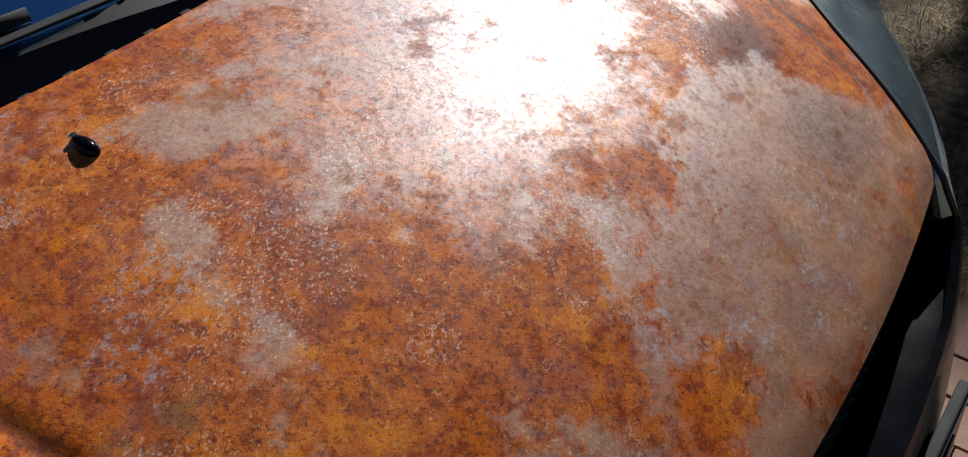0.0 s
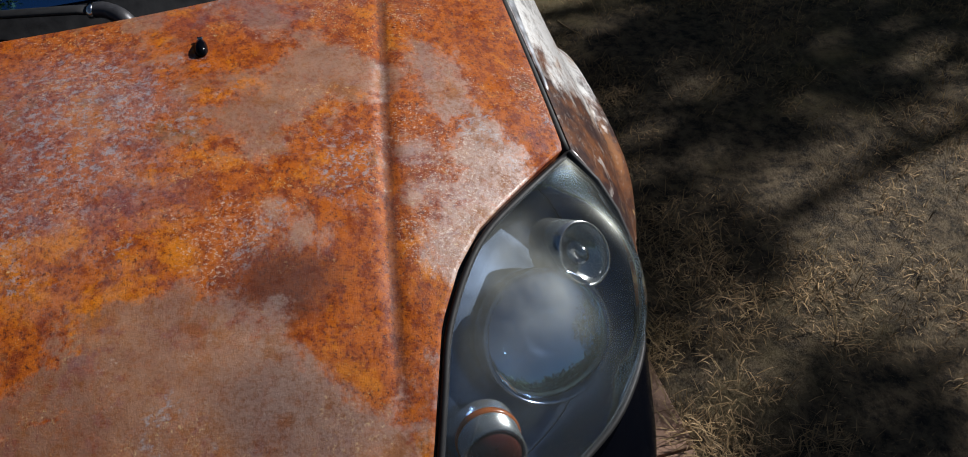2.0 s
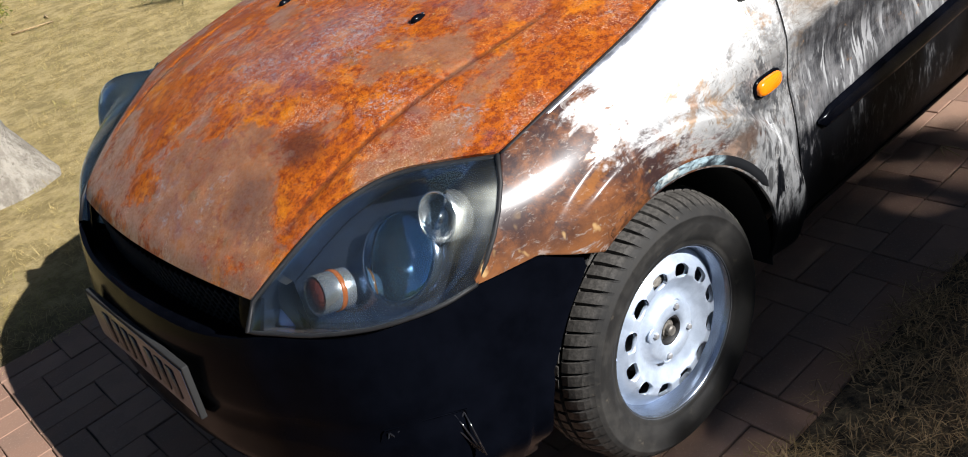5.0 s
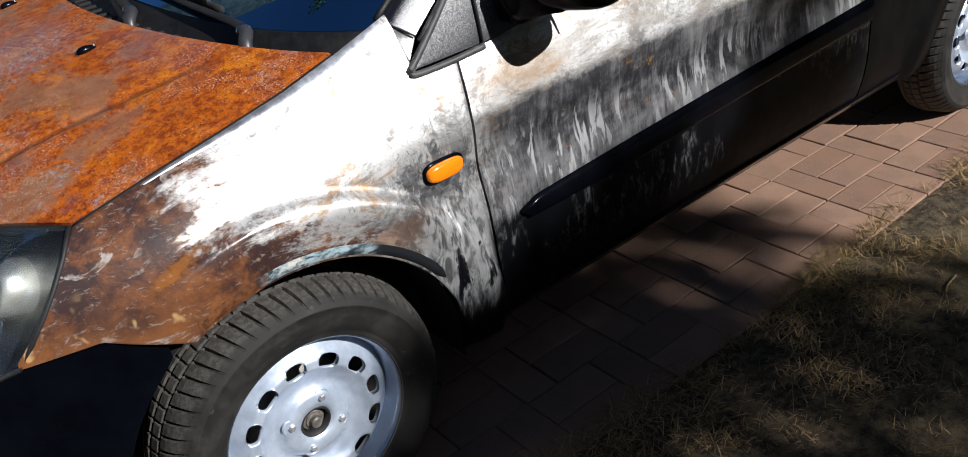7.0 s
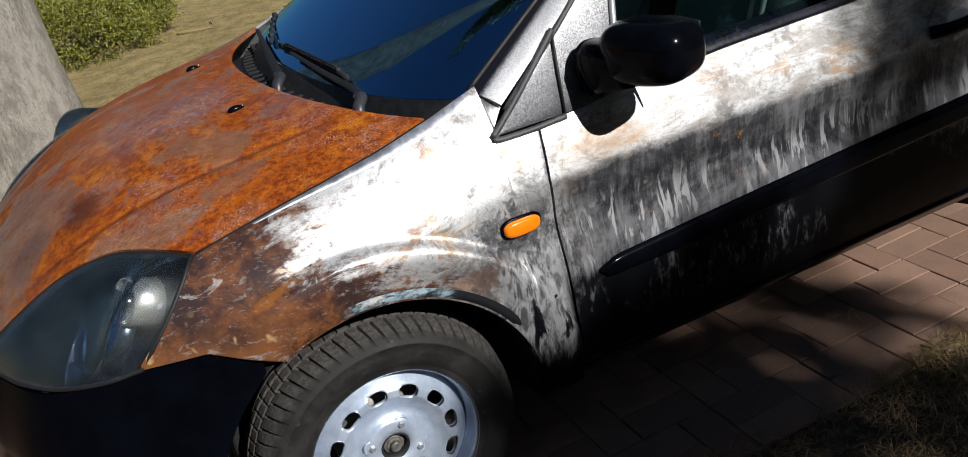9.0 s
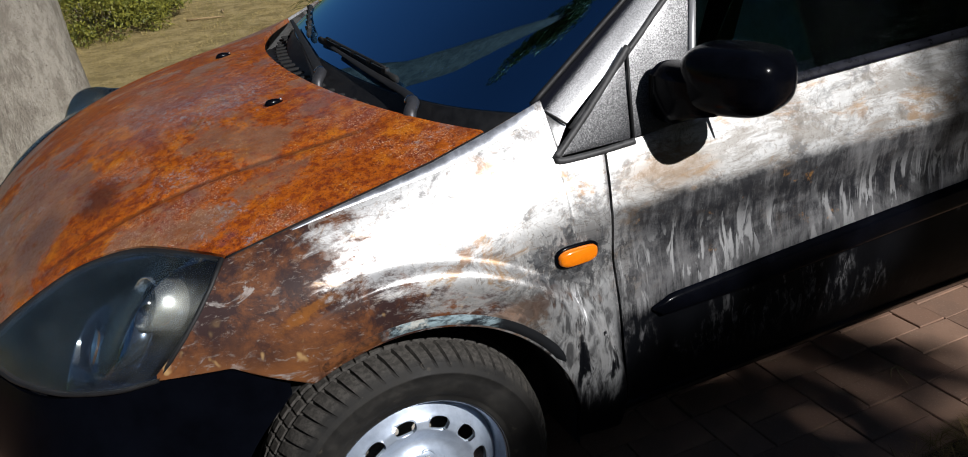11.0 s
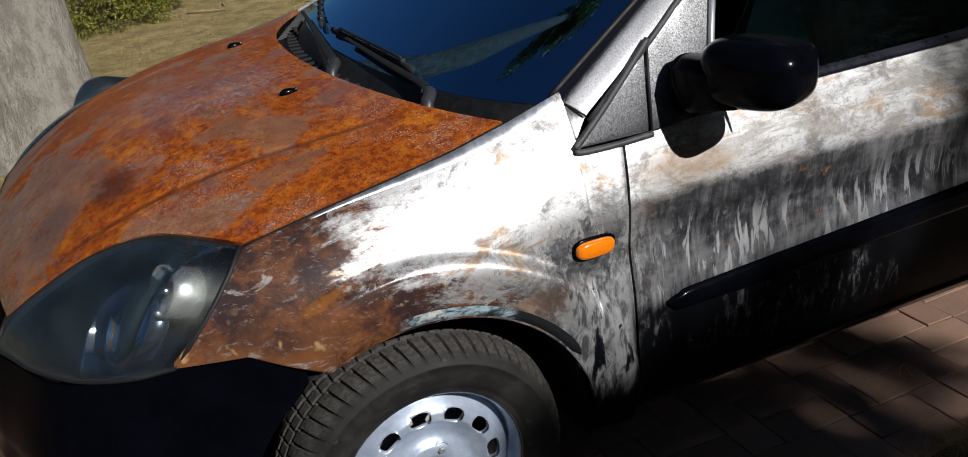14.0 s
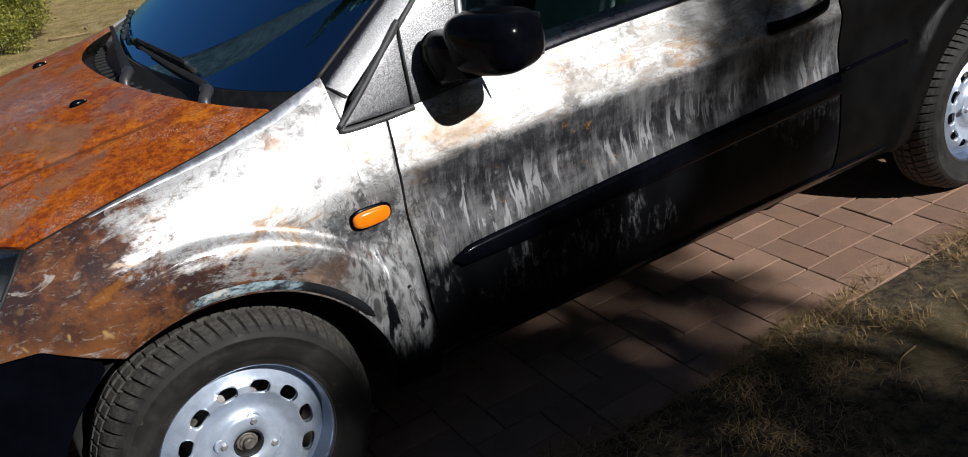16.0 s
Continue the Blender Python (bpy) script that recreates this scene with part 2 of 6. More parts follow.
    lacquer = m.step(m.calc("ADD", m.calc("SQRT", m.calc("ADD", m.mul(dx, dx), m.mul(dy, dy))), m.mul(wander, 0.45)), 1.25, 0.6, 0.0, 0.9)
    kept = m.calc("MAXIMUM", m.step(patch, 0.50, 0.57, 0.16, 1.0), lacquer)
    gloss = m.mul(kept, m.step(m.noise(17, 10, 0.76, m.scaled(1, 1, 1, (10, 40, 120))), 0.38, 0.50, 0.25, 1.0), m.step(m.noise(150, 6, 0.82), 0.40, 0.54, 0.45, 1.0))
    m.bump(m.calc("ADD", m.calc("ADD", m.noise(260, 5, 0.75), m.mul(speck, 0.8)), fine), 0.48, 0.0013)
    return m.put(color=color, rough=m.step(fine, 0.3, 0.7, 0.50, 0.66), metal=0.0, spec=m.calc("ADD", m.mul(gloss, 0.95), 0.05), coat=gloss, coat_rough=m.step(fine, 0.3, 0.7, 0.34, 0.54), coat_ior=1.9)


def worn_side(black_lo, black_hi, streak=1.0):
    """Sanded bare metal, rust and smeared black: the paint of the sides."""
    m = Mat("worn_side_paint")
    x, z = m.axis(0), m.axis(2)
    swirl = m.noise(13, 10, 0.76, m.scaled(1, 1, 1.5, (0, 25, 0)), 0.5)
    smear = m.noise(25, 9, 0.76, m.scaled(1.6, 1, 0.24, (0, 7, 0)), 0.5)
    arcs = m.noise(30, 9, 0.74, m.around(0.0, 0.285, 0.10, 1.0), 0.25)
    wipe = m.noise(12, 12, 0.78, m.scaled(0.5, 1, 2.0, (0, -14, 0)), 0.6)
    wide = m.noise(5, 6, 0.65)
    r = m.calc("SQRT", m.calc("ADD", m.calc("POWER", x, 2.0), m.calc("POWER", m.calc("SUBTRACT", z, 0.285), 2.0)))
    door = m.step(x, -0.44, -0.47)
    metal = m.mix(m.step(swirl, 0.36, 0.54), (0.22, 0.217, 0.215), (0.72, 0.72, 0.715))
    metal = m.mix(m.step(m.noise(70, 5, 0.7), 0.60, 0.70, 0, 0.5), metal, (0.28, 0.22, 0.16))
    # grey and brown smears along the top of the door
    metal = m.mix(m.mul(m.step(wipe, 0.44, 0.57), door, 0.65), metal, (0.31, 0.28, 0.245))
    curl = m.calc("ABSOLUTE", m.calc("SUBTRACT", m.noise(16, 4, 0.55, m.scaled(1, 1, 1.2, (0, 70, 0)), 1.8), 0.5))
    metal = m.mix(m.step(curl, 0.016, 0.004, 0, 0.5), metal, (0.24, 0.19, 0.15))
    # rust stains
    warm = m.step(m.calc("ADD", m.noise(8, 8, 0.72, m.scaled(1, 1, 1.6, (0, 50, 0)), 0.8), m.mul(door, 0.02)), 0.525, 0.64)
    warm_door = m.step(m.noise(6.5, 9, 0.72, m.scaled(0.8, 1, 2.4, (0, -14, 0)), 0.8), 0.54, 0.64)
    warm = m.calc("ADD", m.mul(warm, m.calc("SUBTRACT", 1.0, door)), m.mul(warm_door, door))
    ochre = m.mix(m.step(wide, 0.4, 0.6), (0.50, 0.27, 0.075), (0.30, 0.18, 0.11))
    color = m.mix(m.mul(warm, m.step(door, 0, 1, 0.8, 0.55)), metal, ochre)
    # grey dabs before the door gap
    dab = m.mul(m.step(m.noise(30, 8, 0.76, m.scaled(1.3, 1, 0.6, (0, 15, 0)), 0.5), 0.47, 0.53), m.step(x, -0.16, -0.32), m.step(z, 0.77, 0.68))
    color = m.mix(m.mul(dab, 0.85), color, (0.09, 0.09, 0.095))
    # dark smudges round the side indicator
    dx, dz = m.mul(m.calc("ADD", x, 0.352), 1 / 0.085), m.mul(m.calc("SUBTRACT", z, 0.682), 1 / 0.050)
    d = m.calc("ADD", m.calc("SQRT", m.calc("ADD", m.mul(dx, dx), m.mul(dz, dz))), m.mul(m.calc("SUBTRACT", m.noise(32, 6, 0.68, m.scaled(1.3, 1, 0.8, (0, 40, 0)), 0.8), 0.5), 5.0))
    color = m.mix(m.mul(m.step(d, 0.95, 0.65), m.calc("SUBTRACT", 1.0, door), 0.8), color, m.mix(m.step(m.noise(55, 5, 0.65, None, 0.6), 0.4, 0.6), (0.06, 0.065, 0.075), (0.24, 0.25, 0.265)))
    # grey strokes below the door crease, on a tone darkened for dark reflections
    lower = m.mul(m.step(m.calc("ADD", z, m.mul(m.calc("SUBTRACT", m.noise(11, 7, 0.72), 0.5), 0.07)), 0.770, 0.742), m.step(x, -0.36, -0.52))
    stroke = m.calc("ADD", m.mul(smear, 0.50), m.mul(m.noise(5.5, 8, 0.72, m.scaled(0.7, 1, 1, (0, -12, 0)), 0.5), 0.65))
    stroke = m.calc("ADD", stroke, m.step(z, 0.64, 0.57, 0.0, 0.085))
    lower_tone = m.mix(m.step(stroke, 0.51, 0.70), (0.012, 0.013, 0.017), (0.16, 0.16, 0.165))
    lower_tone = m.mix(m.step(m.noise(90, 7, 0.75, m.scaled(1.3, 1, 0.45, (0, 20, 0)), 0.5), 0.56, 0.63, 0, 0.15), lower_tone, (0.30, 0.30, 0.30))
    lower_tone = m.mix(m.step(m.noise(15, 6, 0.68), 0.62, 0.70, 0, 0.75), lower_tone, (0.30, 0.145, 0.035))
    daub = m.noise(24, 4, 0.58, m.scaled(1.5, 1, 0.30, (0, 10, 0)), 1.0)
    daub = m.mul(m.step(daub, 0.52, 0.58), m.step(m.calc("ADD", z, m.mul(smear, 0.16)), 0.795, 0.70), m.step(z, 0.50, 0.56), m.step(m.noise(4, 4, 0.6, m.scaled(1, 1, 1, (0, 0, 33))), 0.40, 0.52))
    lower_tone = m.mix(m.mul(daub, 0.7), lower_tone, (0.44, 0.445, 0.45))
    color = m.mix(m.mul(lower, 0.94), color, lower_tone)
    # ochre stain behind the door gap
    dx, dz = m.mul(m.calc("ADD", x, 0.58), 1 / 0.11), m.mul(m.calc("SUBTRACT", z, 0.80), 1 / 0.035)
    d = m.calc("ADD", m.calc("SQRT", m.calc("ADD", m.mul(dx, dx), m.mul(dz, dz))), m.mul(m.calc("SUBTRACT", wipe, 0.5), 5.0))
    color = m.mix(m.mul(m.step(d, 1.25, 0.5, 0, 0.65), door), color, (0.30, 0.205, 0.125))
    # brown towards the lamp and round the arch
    near = m.calc("ADD", m.mul(m.step(x, -0.14, 0.20), 0.95), m.mul(m.step(r, 0.475, 0.40), m.step(x, -0.36, -0.10, 0.1, 0.58)))
    near = m.calc("ADD", near, m.mul(m.calc("SUBTRACT", m.noise(13, 10, 0.76, m.scaled(1, 1, 1.5, (0, -30, 0)), 0.3), 0.5), 1.2))
    near = m.calc("ADD", near, m.mul(m.calc("SUBTRACT", arcs, 0.5), m.step(x, -0.40, -0.30), 1.9))
    brown = m.mix(m.step(m.noise(9, 10, 0.74, None, 0.4), 0.43, 0.63), (0.036, 0.019, 0.018), (0.165, 0.062, 0.024))
    low = m.step(m.calc("SUBTRACT", z, m.mul(m.calc("SUBTRACT", m.noise(8, 8, 0.7), 0.5), 0.16)), 0.72, 0.64)
    brown = m.mix(m.mul(low, m.step(x, 0.10, 0.20), 0.7), brown, (0.225, 0.088, 0.032))
    brown = m.mix(m.step(arcs, 0.46, 0.36, 0, 0.55), brown, (0.040, 0.020, 0.015))
    # putty-grey smears, thick and curled
    curls = m.noise(17, 5, 0.62, m.scaled(0.75, 1, 1.5, (0, 32, 0)), 1.6)
    smudge = m.mul(m.step(curls, 0.555, 0.60), m.step(m.noise(6, 5, 0.65, m.scaled(1, 1, 1, (0, 110, 0))), 0.42, 0.56))
    brown = m.mix(m.mul(smudge, 0.75), brown, m.mix(m.step(m.noise(80, 6, 0.75), 0.4, 0.6), (0.19, 0.165, 0.15), (0.40, 0.37, 0.35)))
    brown = m.mix(m.step(m.noise(60, 8, 0.78, m.scaled(0.6, 1, 1.6, (0, 35, 0)), 0.4), 0.57, 0.63, 0, 0.5), brown, (0.30, 0.26, 0.23))
    brown = m.mix(m.step(m.noise(19, 7, 0.68), 0.58, 0.68, 0, 0.45), brown, (0.26, 0.105, 0.032))
    # yellowish drops, where the rust shows through low down
    drop = m.mul(m.step(m.noise(30, 2, 0.45, m.scaled(1, 1, 0.8)), 0.635, 0.72), m.step(z, 0.75, 0.67))
    brown = m.mix(m.mul(drop, 0.75), brown, (0.50, 0.33, 0.15))
    # rust along the crest of the arch
    ridge = m.step(m.calc("ABSOLUTE", m.calc("SUBTRACT", m.calc("ADD", r, m.mul(m.calc("SUBTRACT", m.noise(30, 6, 0.7), 0.5), 0.03)), 0.464)), 0.008, 0.002)
    brown = m.mix(m.mul(ridge, m.step(x, 0.08, 0.12), m.step(x, 0.22, 0.17), 0.35), brown, (0.42, 0.155, 0.022))
    rusty = m.step(near, 0.38, 0.76)
    color = m.mix(rusty, color, brown)
    # fine scratches of the sanding
    for turn, k in ((38, 0.30), (-22, 0.25), (80, 0.30)):
        line = m.step(m.noise(170, 4, 0.6, m.scaled(0.10, 1, 1.3, (0, turn, 0)), 0.3), 0.60, 0.64, 0, k)
        color = m.mix(m.mul(line, m.step(m.noise(6, 4, 0.6, m.scaled(1, 1, 1, (turn, 0, 0))), 0.44, 0.60), m.calc("SUBTRACT", 1.0, lower), m.calc("SUBTRACT", 1.0, m.mul(rusty, 0.92))), color, (0.55, 0.545, 0.54) if turn > 0 else (0.10, 0.085, 0.075))
    # black, wiped on from below
    level = m.calc("ADD", z, m.mul(m.calc("SUBTRACT", smear, 0.5), 0.42 * streak))
    level = m.calc("ADD", level, m.mul(m.step(x, -0.30, -0.40), -0.03))
    level = m.calc("ADD", level, m.mul(door, m.step(z, 0.47, 0.56, -0.09, 0.055)))
    dark = m.step(level, black_hi, black_lo)
    rub = m.mul(m.step(m.noise(46, 8, 0.76, m.scaled(1.3, 1, 0.45, (0, 12, 0)), 0.6), 0.50, 0.64), m.step(m.noise(4.2, 5, 0.6, m.scaled(1, 1, 1.4)), 0.48, 0.60), m.step(z, 0.33, 0.42))
    black = m.mix(m.mul(rub, 0.8), (0.0035, 0.004, 0.0055), (0.14, 0.14, 0.145))
    color = m.mix(dark, color, black)
    # brown wiped along the arch, before the pale strokes
    dx, dz = m.mul(m.calc("ADD", x, 0.235), 1 / 0.125), m.mul(m.calc("SUBTRACT", m.calc("ADD", z, m.mul(m.calc("POWER", m.calc("ADD", x, 0.235), 2.0), 1.2)), 0.612), 1 / 0.030)
    d = m.calc("ADD", m.calc("SQRT", m.calc("ADD", m.mul(dx, dx), m.mul(dz, dz))), m.mul(m.calc("SUBTRACT", arcs, 0.5), 4.0))
    color = m.mix(m.step(d, 1.3, 0.5, 0, 0.8), color, m.mix(m.step(wide, 0.4, 0.6), (0.17, 0.085, 0.055), (0.34, 0.22, 0.155)))
    # pale strokes fanned out behind the wheel
    fan = m.noise(20, 4, 0.58, m.scaled(1.5, 1, 0.42, (0, -28, 0)), 1.1)
    jag = m.calc("ADD", x, m.mul(m.calc("SUBTRACT", m.noise(45, 4, 0.6), 0.5), 0.05))
    fan = m.mul(m.step(fan, 0.39, 0.49), m.step(jag, -0.268, -0.285), m.step(x, -0.446, -0.405), m.step(m.calc("ADD", z, m.mul(smear, 0.28)), 0.49, 0.60), m.step(z, 0.66, 0.60))
    color = m.mix(m.mul(fan, 0.92), color, m.mix(m.step(m.noise(42, 5, 0.62, m.scaled(1.4, 1, 0.5, (0, -28, 0)), 0.8), 0.36, 0.58), (0.20, 0.203, 0.21), (0.78, 0.79, 0.80)))
    m.bump(m.calc("ADD", m.noise(55, 8, 0.72, m.scaled(1.3, 1, 0.6), 0.5), m.calc("ADD", m.mul(m.noise(220, 3), 0.4), m.mul(arcs, 0.6))), 0.32, 0.0014)
    dark = m.mul(m.calc("MAXIMUM", dark, m.mul(lower, 0.8)), m.calc("SUBTRACT", 1.0, fan))
    bare = m.mul(m.calc("SUBTRACT", 1.0, rusty), m.calc("SUBTRACT", 1.0, dark))
    return m.put(color=color, rough=m.step(swirl, 0.3, 0.7, 0.52, 0.40), metal=m.mul(bare, 0.8), coat=m.calc("ADD", m.mul(bare, 0.2), m.mul(rusty, 0.4)), coat_rough=0.22, spec=m.calc("ADD", m.mul(bare, 0.35), 0.12))


def flake(name, sprayed=""):
    """Silver with coarse flakes; sprayed black along the glass, or from below."""
    m = Mat(name)
    spark = m.noise(330, 5, 0.85)
    wide = m.noise(14, 4, 0.6)
    dull = 0.16 if sprayed == "below" else 0.55
    color = m.mix(m.step(spark, 0.40, 0.60), (dull, dull, dull * 1.02), (0.93, 0.93, 0.94))
    color = m.mix(m.step(wide, 0.35, 0.65, 0, 0.25), color, (0.35, 0.35, 0.36))
    if sprayed == "glass":
        d = m.calc("ADD", m.mul(m.axis(0), 0.43), m.mul(m.axis(2), 0.39))
        d = m.calc("SUBTRACT", d, m.mul(m.calc("ABSOLUTE", m.axis(1)), 0.81))
        d = m.calc("ADD", d, m.mul(m.calc("SUBTRACT", m.noise(420, 4, 0.85), 0.5), 0.050))
        color = m.mix(m.step(d, -0.390, -0.372), color, (0.012, 0.013, 0.022))
    if sprayed == "below":
        d = m.calc("ADD", m.axis(2), m.mul(m.calc("SUBTRACT", m.noise(440, 4, 0.85), 0.5), 0.42))
        d = m.calc("ADD", d, m.mul(m.axis(0), 0.35))
        color = m.mix(m.step(d, 0.93, 0.68, 0, 0.97), color, (0.020, 0.021, 0.025))
    m.bump(m.noise(520, 3), 0.35, 0.0008)
    return m.put(color=color, rough=m.step(spark, 0.3, 0.7, 0.50, 0.36), metal=0.25, coat=0.3, coat_rough=0.15)


def paver_paint():
    m = Mat("clay_paver")
    tone = m.mix(m.chance(), (0.245, 0.138, 0.092), (0.34, 0.205, 0.140))
    tone = m.mix(m.step(m.noise(7, 6, 0.7), 0.35, 0.7, 0, 0.6), tone, (0.19, 0.125, 0.092))
    tone = m.mix(m.step(m.noise(130, 4, 0.7), 0.55, 0.72, 0, 0.6), tone, (0.41, 0.295, 0.215))
    m.bump(m.calc("ADD", m.noise(180, 5, 0.75), m.noise(24, 4)), 0.5, 0.002)
    return m.put(color=tone, rough=0.88)


def soil_paint():
    m = Mat("dry_turf")
    a = m.mix(m.step(m.noise(28, 8, 0.75), 0.35, 0.65), (0.024, 0.018, 0.012), (0.18, 0.132, 0.075))
    a = m.mix(m.step(m.noise(1.3, 5, 0.7), 0.50, 0.66, 0, 0.5), a, (0.20, 0.155, 0.065))
    a = m.mix(m.step(m.noise(160, 4, 0.8, m.scaled(1, 3, 1, (0, 0, 30))), 0.56, 0.68, 0, 0.7), a, (0.28, 0.21, 0.12))
    # yellower beyond the car, and lightened for that side's sunlit look
    a = m.mix(m.step(m.axis(1), -1.1, -1.5, 0, 0.8), a, m.mix(m.step(m.noise(5, 9, 0.8), 0.42, 0.60), (0.27, 0.205, 0.070), (0.50, 0.385, 0.170)))
    m.bump(m.calc("ADD", m.noise(90, 7, 0.8), m.noise(12, 5)), 0.9, 0.012)
    return m.put(color=a, rough=0.95)


def straw_paint(name, lo, hi, green):
    m = Mat(name)
    r = m.island()
    c = m.mix(r, lo, hi)
    c = m.mix(m.step(m.noise(1.7, 4, 0.7), 0.5, 0.66, 0, 0.8), c, green)
    return m.put(color=c, rough=0.75)


def leaf_paint(name, lo, hi):
    m = Mat(name)
    return m.put(color=m.mix(m.island(), lo, hi), rough=0.6)


def bark_paint():
    m = Mat("grey_bark")
    plate = m.noise(12, 11, 0.76, m.scaled(1, 1, 0.45), 0.15)
    c = m.mix(m.step(plate, 0.40, 0.58), (0.31, 0.275, 0.225), (0.50, 0.455, 0.385))
    c = m.mix(m.step(m.noise(26, 8, 0.78, m.scaled(1, 1, 0.7)), 0.55, 0.64, 0, 0.4), c, (0.16, 0.13, 0.10))
    c = m.mix(m.step(m.noise(2.2, 5, 0.65), 0.50, 0.66, 0, 0.4), c, (0.20, 0.17, 0.13))
    c = m.mix(m.step(m.noise(70, 6, 0.75), 0.58, 0.66, 0, 0.6), c, (0.06, 0.048, 0.036))
    # above head height the bark is coloured dark, as crown shade would leave it
    c = m.mix(m.step(m.calc("ADD", m.axis(2), m.mul(m.noise(4, 4), 0.8)), 2.2, 2.7), c, m.mix(m.step(plate, 0.4, 0.6), (0.030, 0.024, 0.018), (0.085, 0.066, 0.048)))
    m.bump(m.calc("ADD", m.calc("MULTIPLY", plate, 2.0), m.noise(45, 7, 0.75, m.scaled(1, 1, 0.4))), 0.9, 0.03)
    return m.put(color=c, rough=0.92)


def rubber_paint():
    m = Mat("dusty_tyre_rubber")
    x, z = m.axis(0), m.axis(2)
    r = m.calc("SQRT", m.calc("ADD", m.mul(x, x), m.mul(z, z)))
    dust = m.noise(14, 8, 0.72)
    c = m.mix(m.step(dust, 0.4, 0.7), (0.012, 0.0115, 0.011), (0.030, 0.028, 0.025))
    worn = m.step(m.calc("ADD", r, m.mul(m.calc("SUBTRACT", m.noise(40, 6, 0.7), 0.5), 0.02)), 0.262, 0.280, 0, 0.8)
    c = m.mix(worn, c, m.mix(m.step(m.noise(120, 5, 0.75), 0.4, 0.6), (0.040, 0.037, 0.033), (0.085, 0.078, 0.070)))
    c = m.mix(m.step(m.noise(30, 7, 0.75), 0.60, 0.70, 0, 0.5), c, (0.10, 0.085, 0.065))
    m.bump(m.noise(150, 4), 0.25, 0.001)
    return m.put(color=c, rough=m.step(dust, 0.3, 0.7, 0.62, 0.85), spec=0.35)


def wheel_paint():
    m = Mat("silver_steel_wheel")
    g = m.noise(12, 7, 0.7)
    c = m.mix(m.step(g, 0.32, 0.68), (0.40, 0.47, 0.58), (0.60, 0.68, 0.80))
    c = m.mix(m.step(m.noise(40, 6, 0.75), 0.64, 0.74, 0, 0.6), c, (0.22, 0.22, 0.23))
    m.bump(m.noise(110, 4), 0.15, 0.001)
    return m.put(color=c, rough=m.step(g, 0.3, 0.7, 0.28, 0.40), metal=0.45, coat=0.2)


RUST, SIDE = rust_paint(), worn_side(0.47, 0.60)
QUARTER = plain("matt_black_quarter", (0.0045, 0.0044, 0.0045), 0.42, spread=0.4, scale=12, spec=0.3, ior=1.18)
FLAKE, PILLAR, CORNER = flake("silver_flake"), flake("silver_flake_edged", "glass"), flake("silver_flake_shaded", "below")
BLACK = plain("black_plastic", (0.012, 0.013, 0.016), 0.38, spread=0.4, scale=30, coat=0.3, coat_rough=0.2)
BUMPER = plain("blue_black_bumper", (0.0016, 0.0020, 0.0036), 0.2, spread=0.4, scale=14, bump=0.05, spec=0.2, ior=1.12)
GLOSS_BLACK = plain("gloss_black", (0.0022, 0.0026, 0.0045), 0.17, spread=0.3, scale=30, bump=0.06, spec=0.5, ior=1.2)
RUBBER = plain("seal_rubber", (0.010, 0.010, 0.011), 0.62, scale=60)
SEAL_GREY = plain("weathered_seal", (0.055, 0.055, 0.057), 0.55, scale=90, spread=0.5)
COWL = plain("grey_cowl_plastic", (0.008, 0.008, 0.009), 0.55, scale=50, spread=0.4)
TYRE, STEEL = rubber_paint(), wheel_paint()
# wheel silver made darker and bluer, for the shaded channel of the rim
RIM = plain("shaded_silver_rim", (0.34, 0.40, 0.50), 0.24, 0.85, spread=0.3, scale=14, bump=0.05)
CHROME = plain("bright_metal", (0.72, 0.72, 0.72), 0.12, 1.0, spread=0.08, scale=30, bump=0.03)
SATIN = plain("satin_reflector", (0.42, 0.43, 0.44), 0.34, 0.35, spread=0.15, scale=16, bump=0.04)
NUT = plain("worn_bolt_steel", (0.20, 0.185, 0.165), 0.52, 0.6, spread=0.35, scale=120)
GLASS = clear("window_glass", (0.66, 0.80, 0.78))
# mirroring raised and tinted blue, which paints the sky's reflection into the glass
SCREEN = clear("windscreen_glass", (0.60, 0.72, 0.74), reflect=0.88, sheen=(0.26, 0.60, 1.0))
LENS = clear("clouded_lamp_lens", (0.90, 0.92, 0.92), 0.034, (0.30, 0.34, 0.36), sheen=(0.8, 0.9, 1.0), ior=1.3)
# bluish glass, with the blue of reflected sky also tinted into its gloss
INNER_LENS = clear("inner_lamp_lens", (0.24, 0.36, 0.60), reflect=0.85, sheen=(0.36, 0.66, 1.0))
RING = plain("amber_band", (0.26, 0.070, 0.014), 0.25, spread=0.2, scale=60)
CUP = plain("chromed_cup", (0.74, 0.75, 0.74), 0.2, 0.9, spread=0.1, scale=40, bump=0.03)
HOUSING = plain("lamp_surround", (0.20, 0.26, 0.37), 0.22, 0.95, spread=0.15, scale=16, bump=0.04)
BOWL = plain("lamp_bowl", (0.30, 0.37, 0.48), 0.14, 0.95, spread=0.1, scale=40, bump=0.05)
AMBER = plain("amber_lens", (0.92, 0.225, 0.006), 0.16, spread=0.12, scale=60, bump=0.1, coat=0.8, coat_rough=0.05)
AMBER_DARK = plain("amber_bulb_cap", (0.060, 0.013, 0.008), 0.2, spread=0.3, scale=60, coat=0.6)
CLOTH = plain("grey_seat_cloth", (0.13, 0.20, 0.185), 0.9, spread=0.3, scale=80)
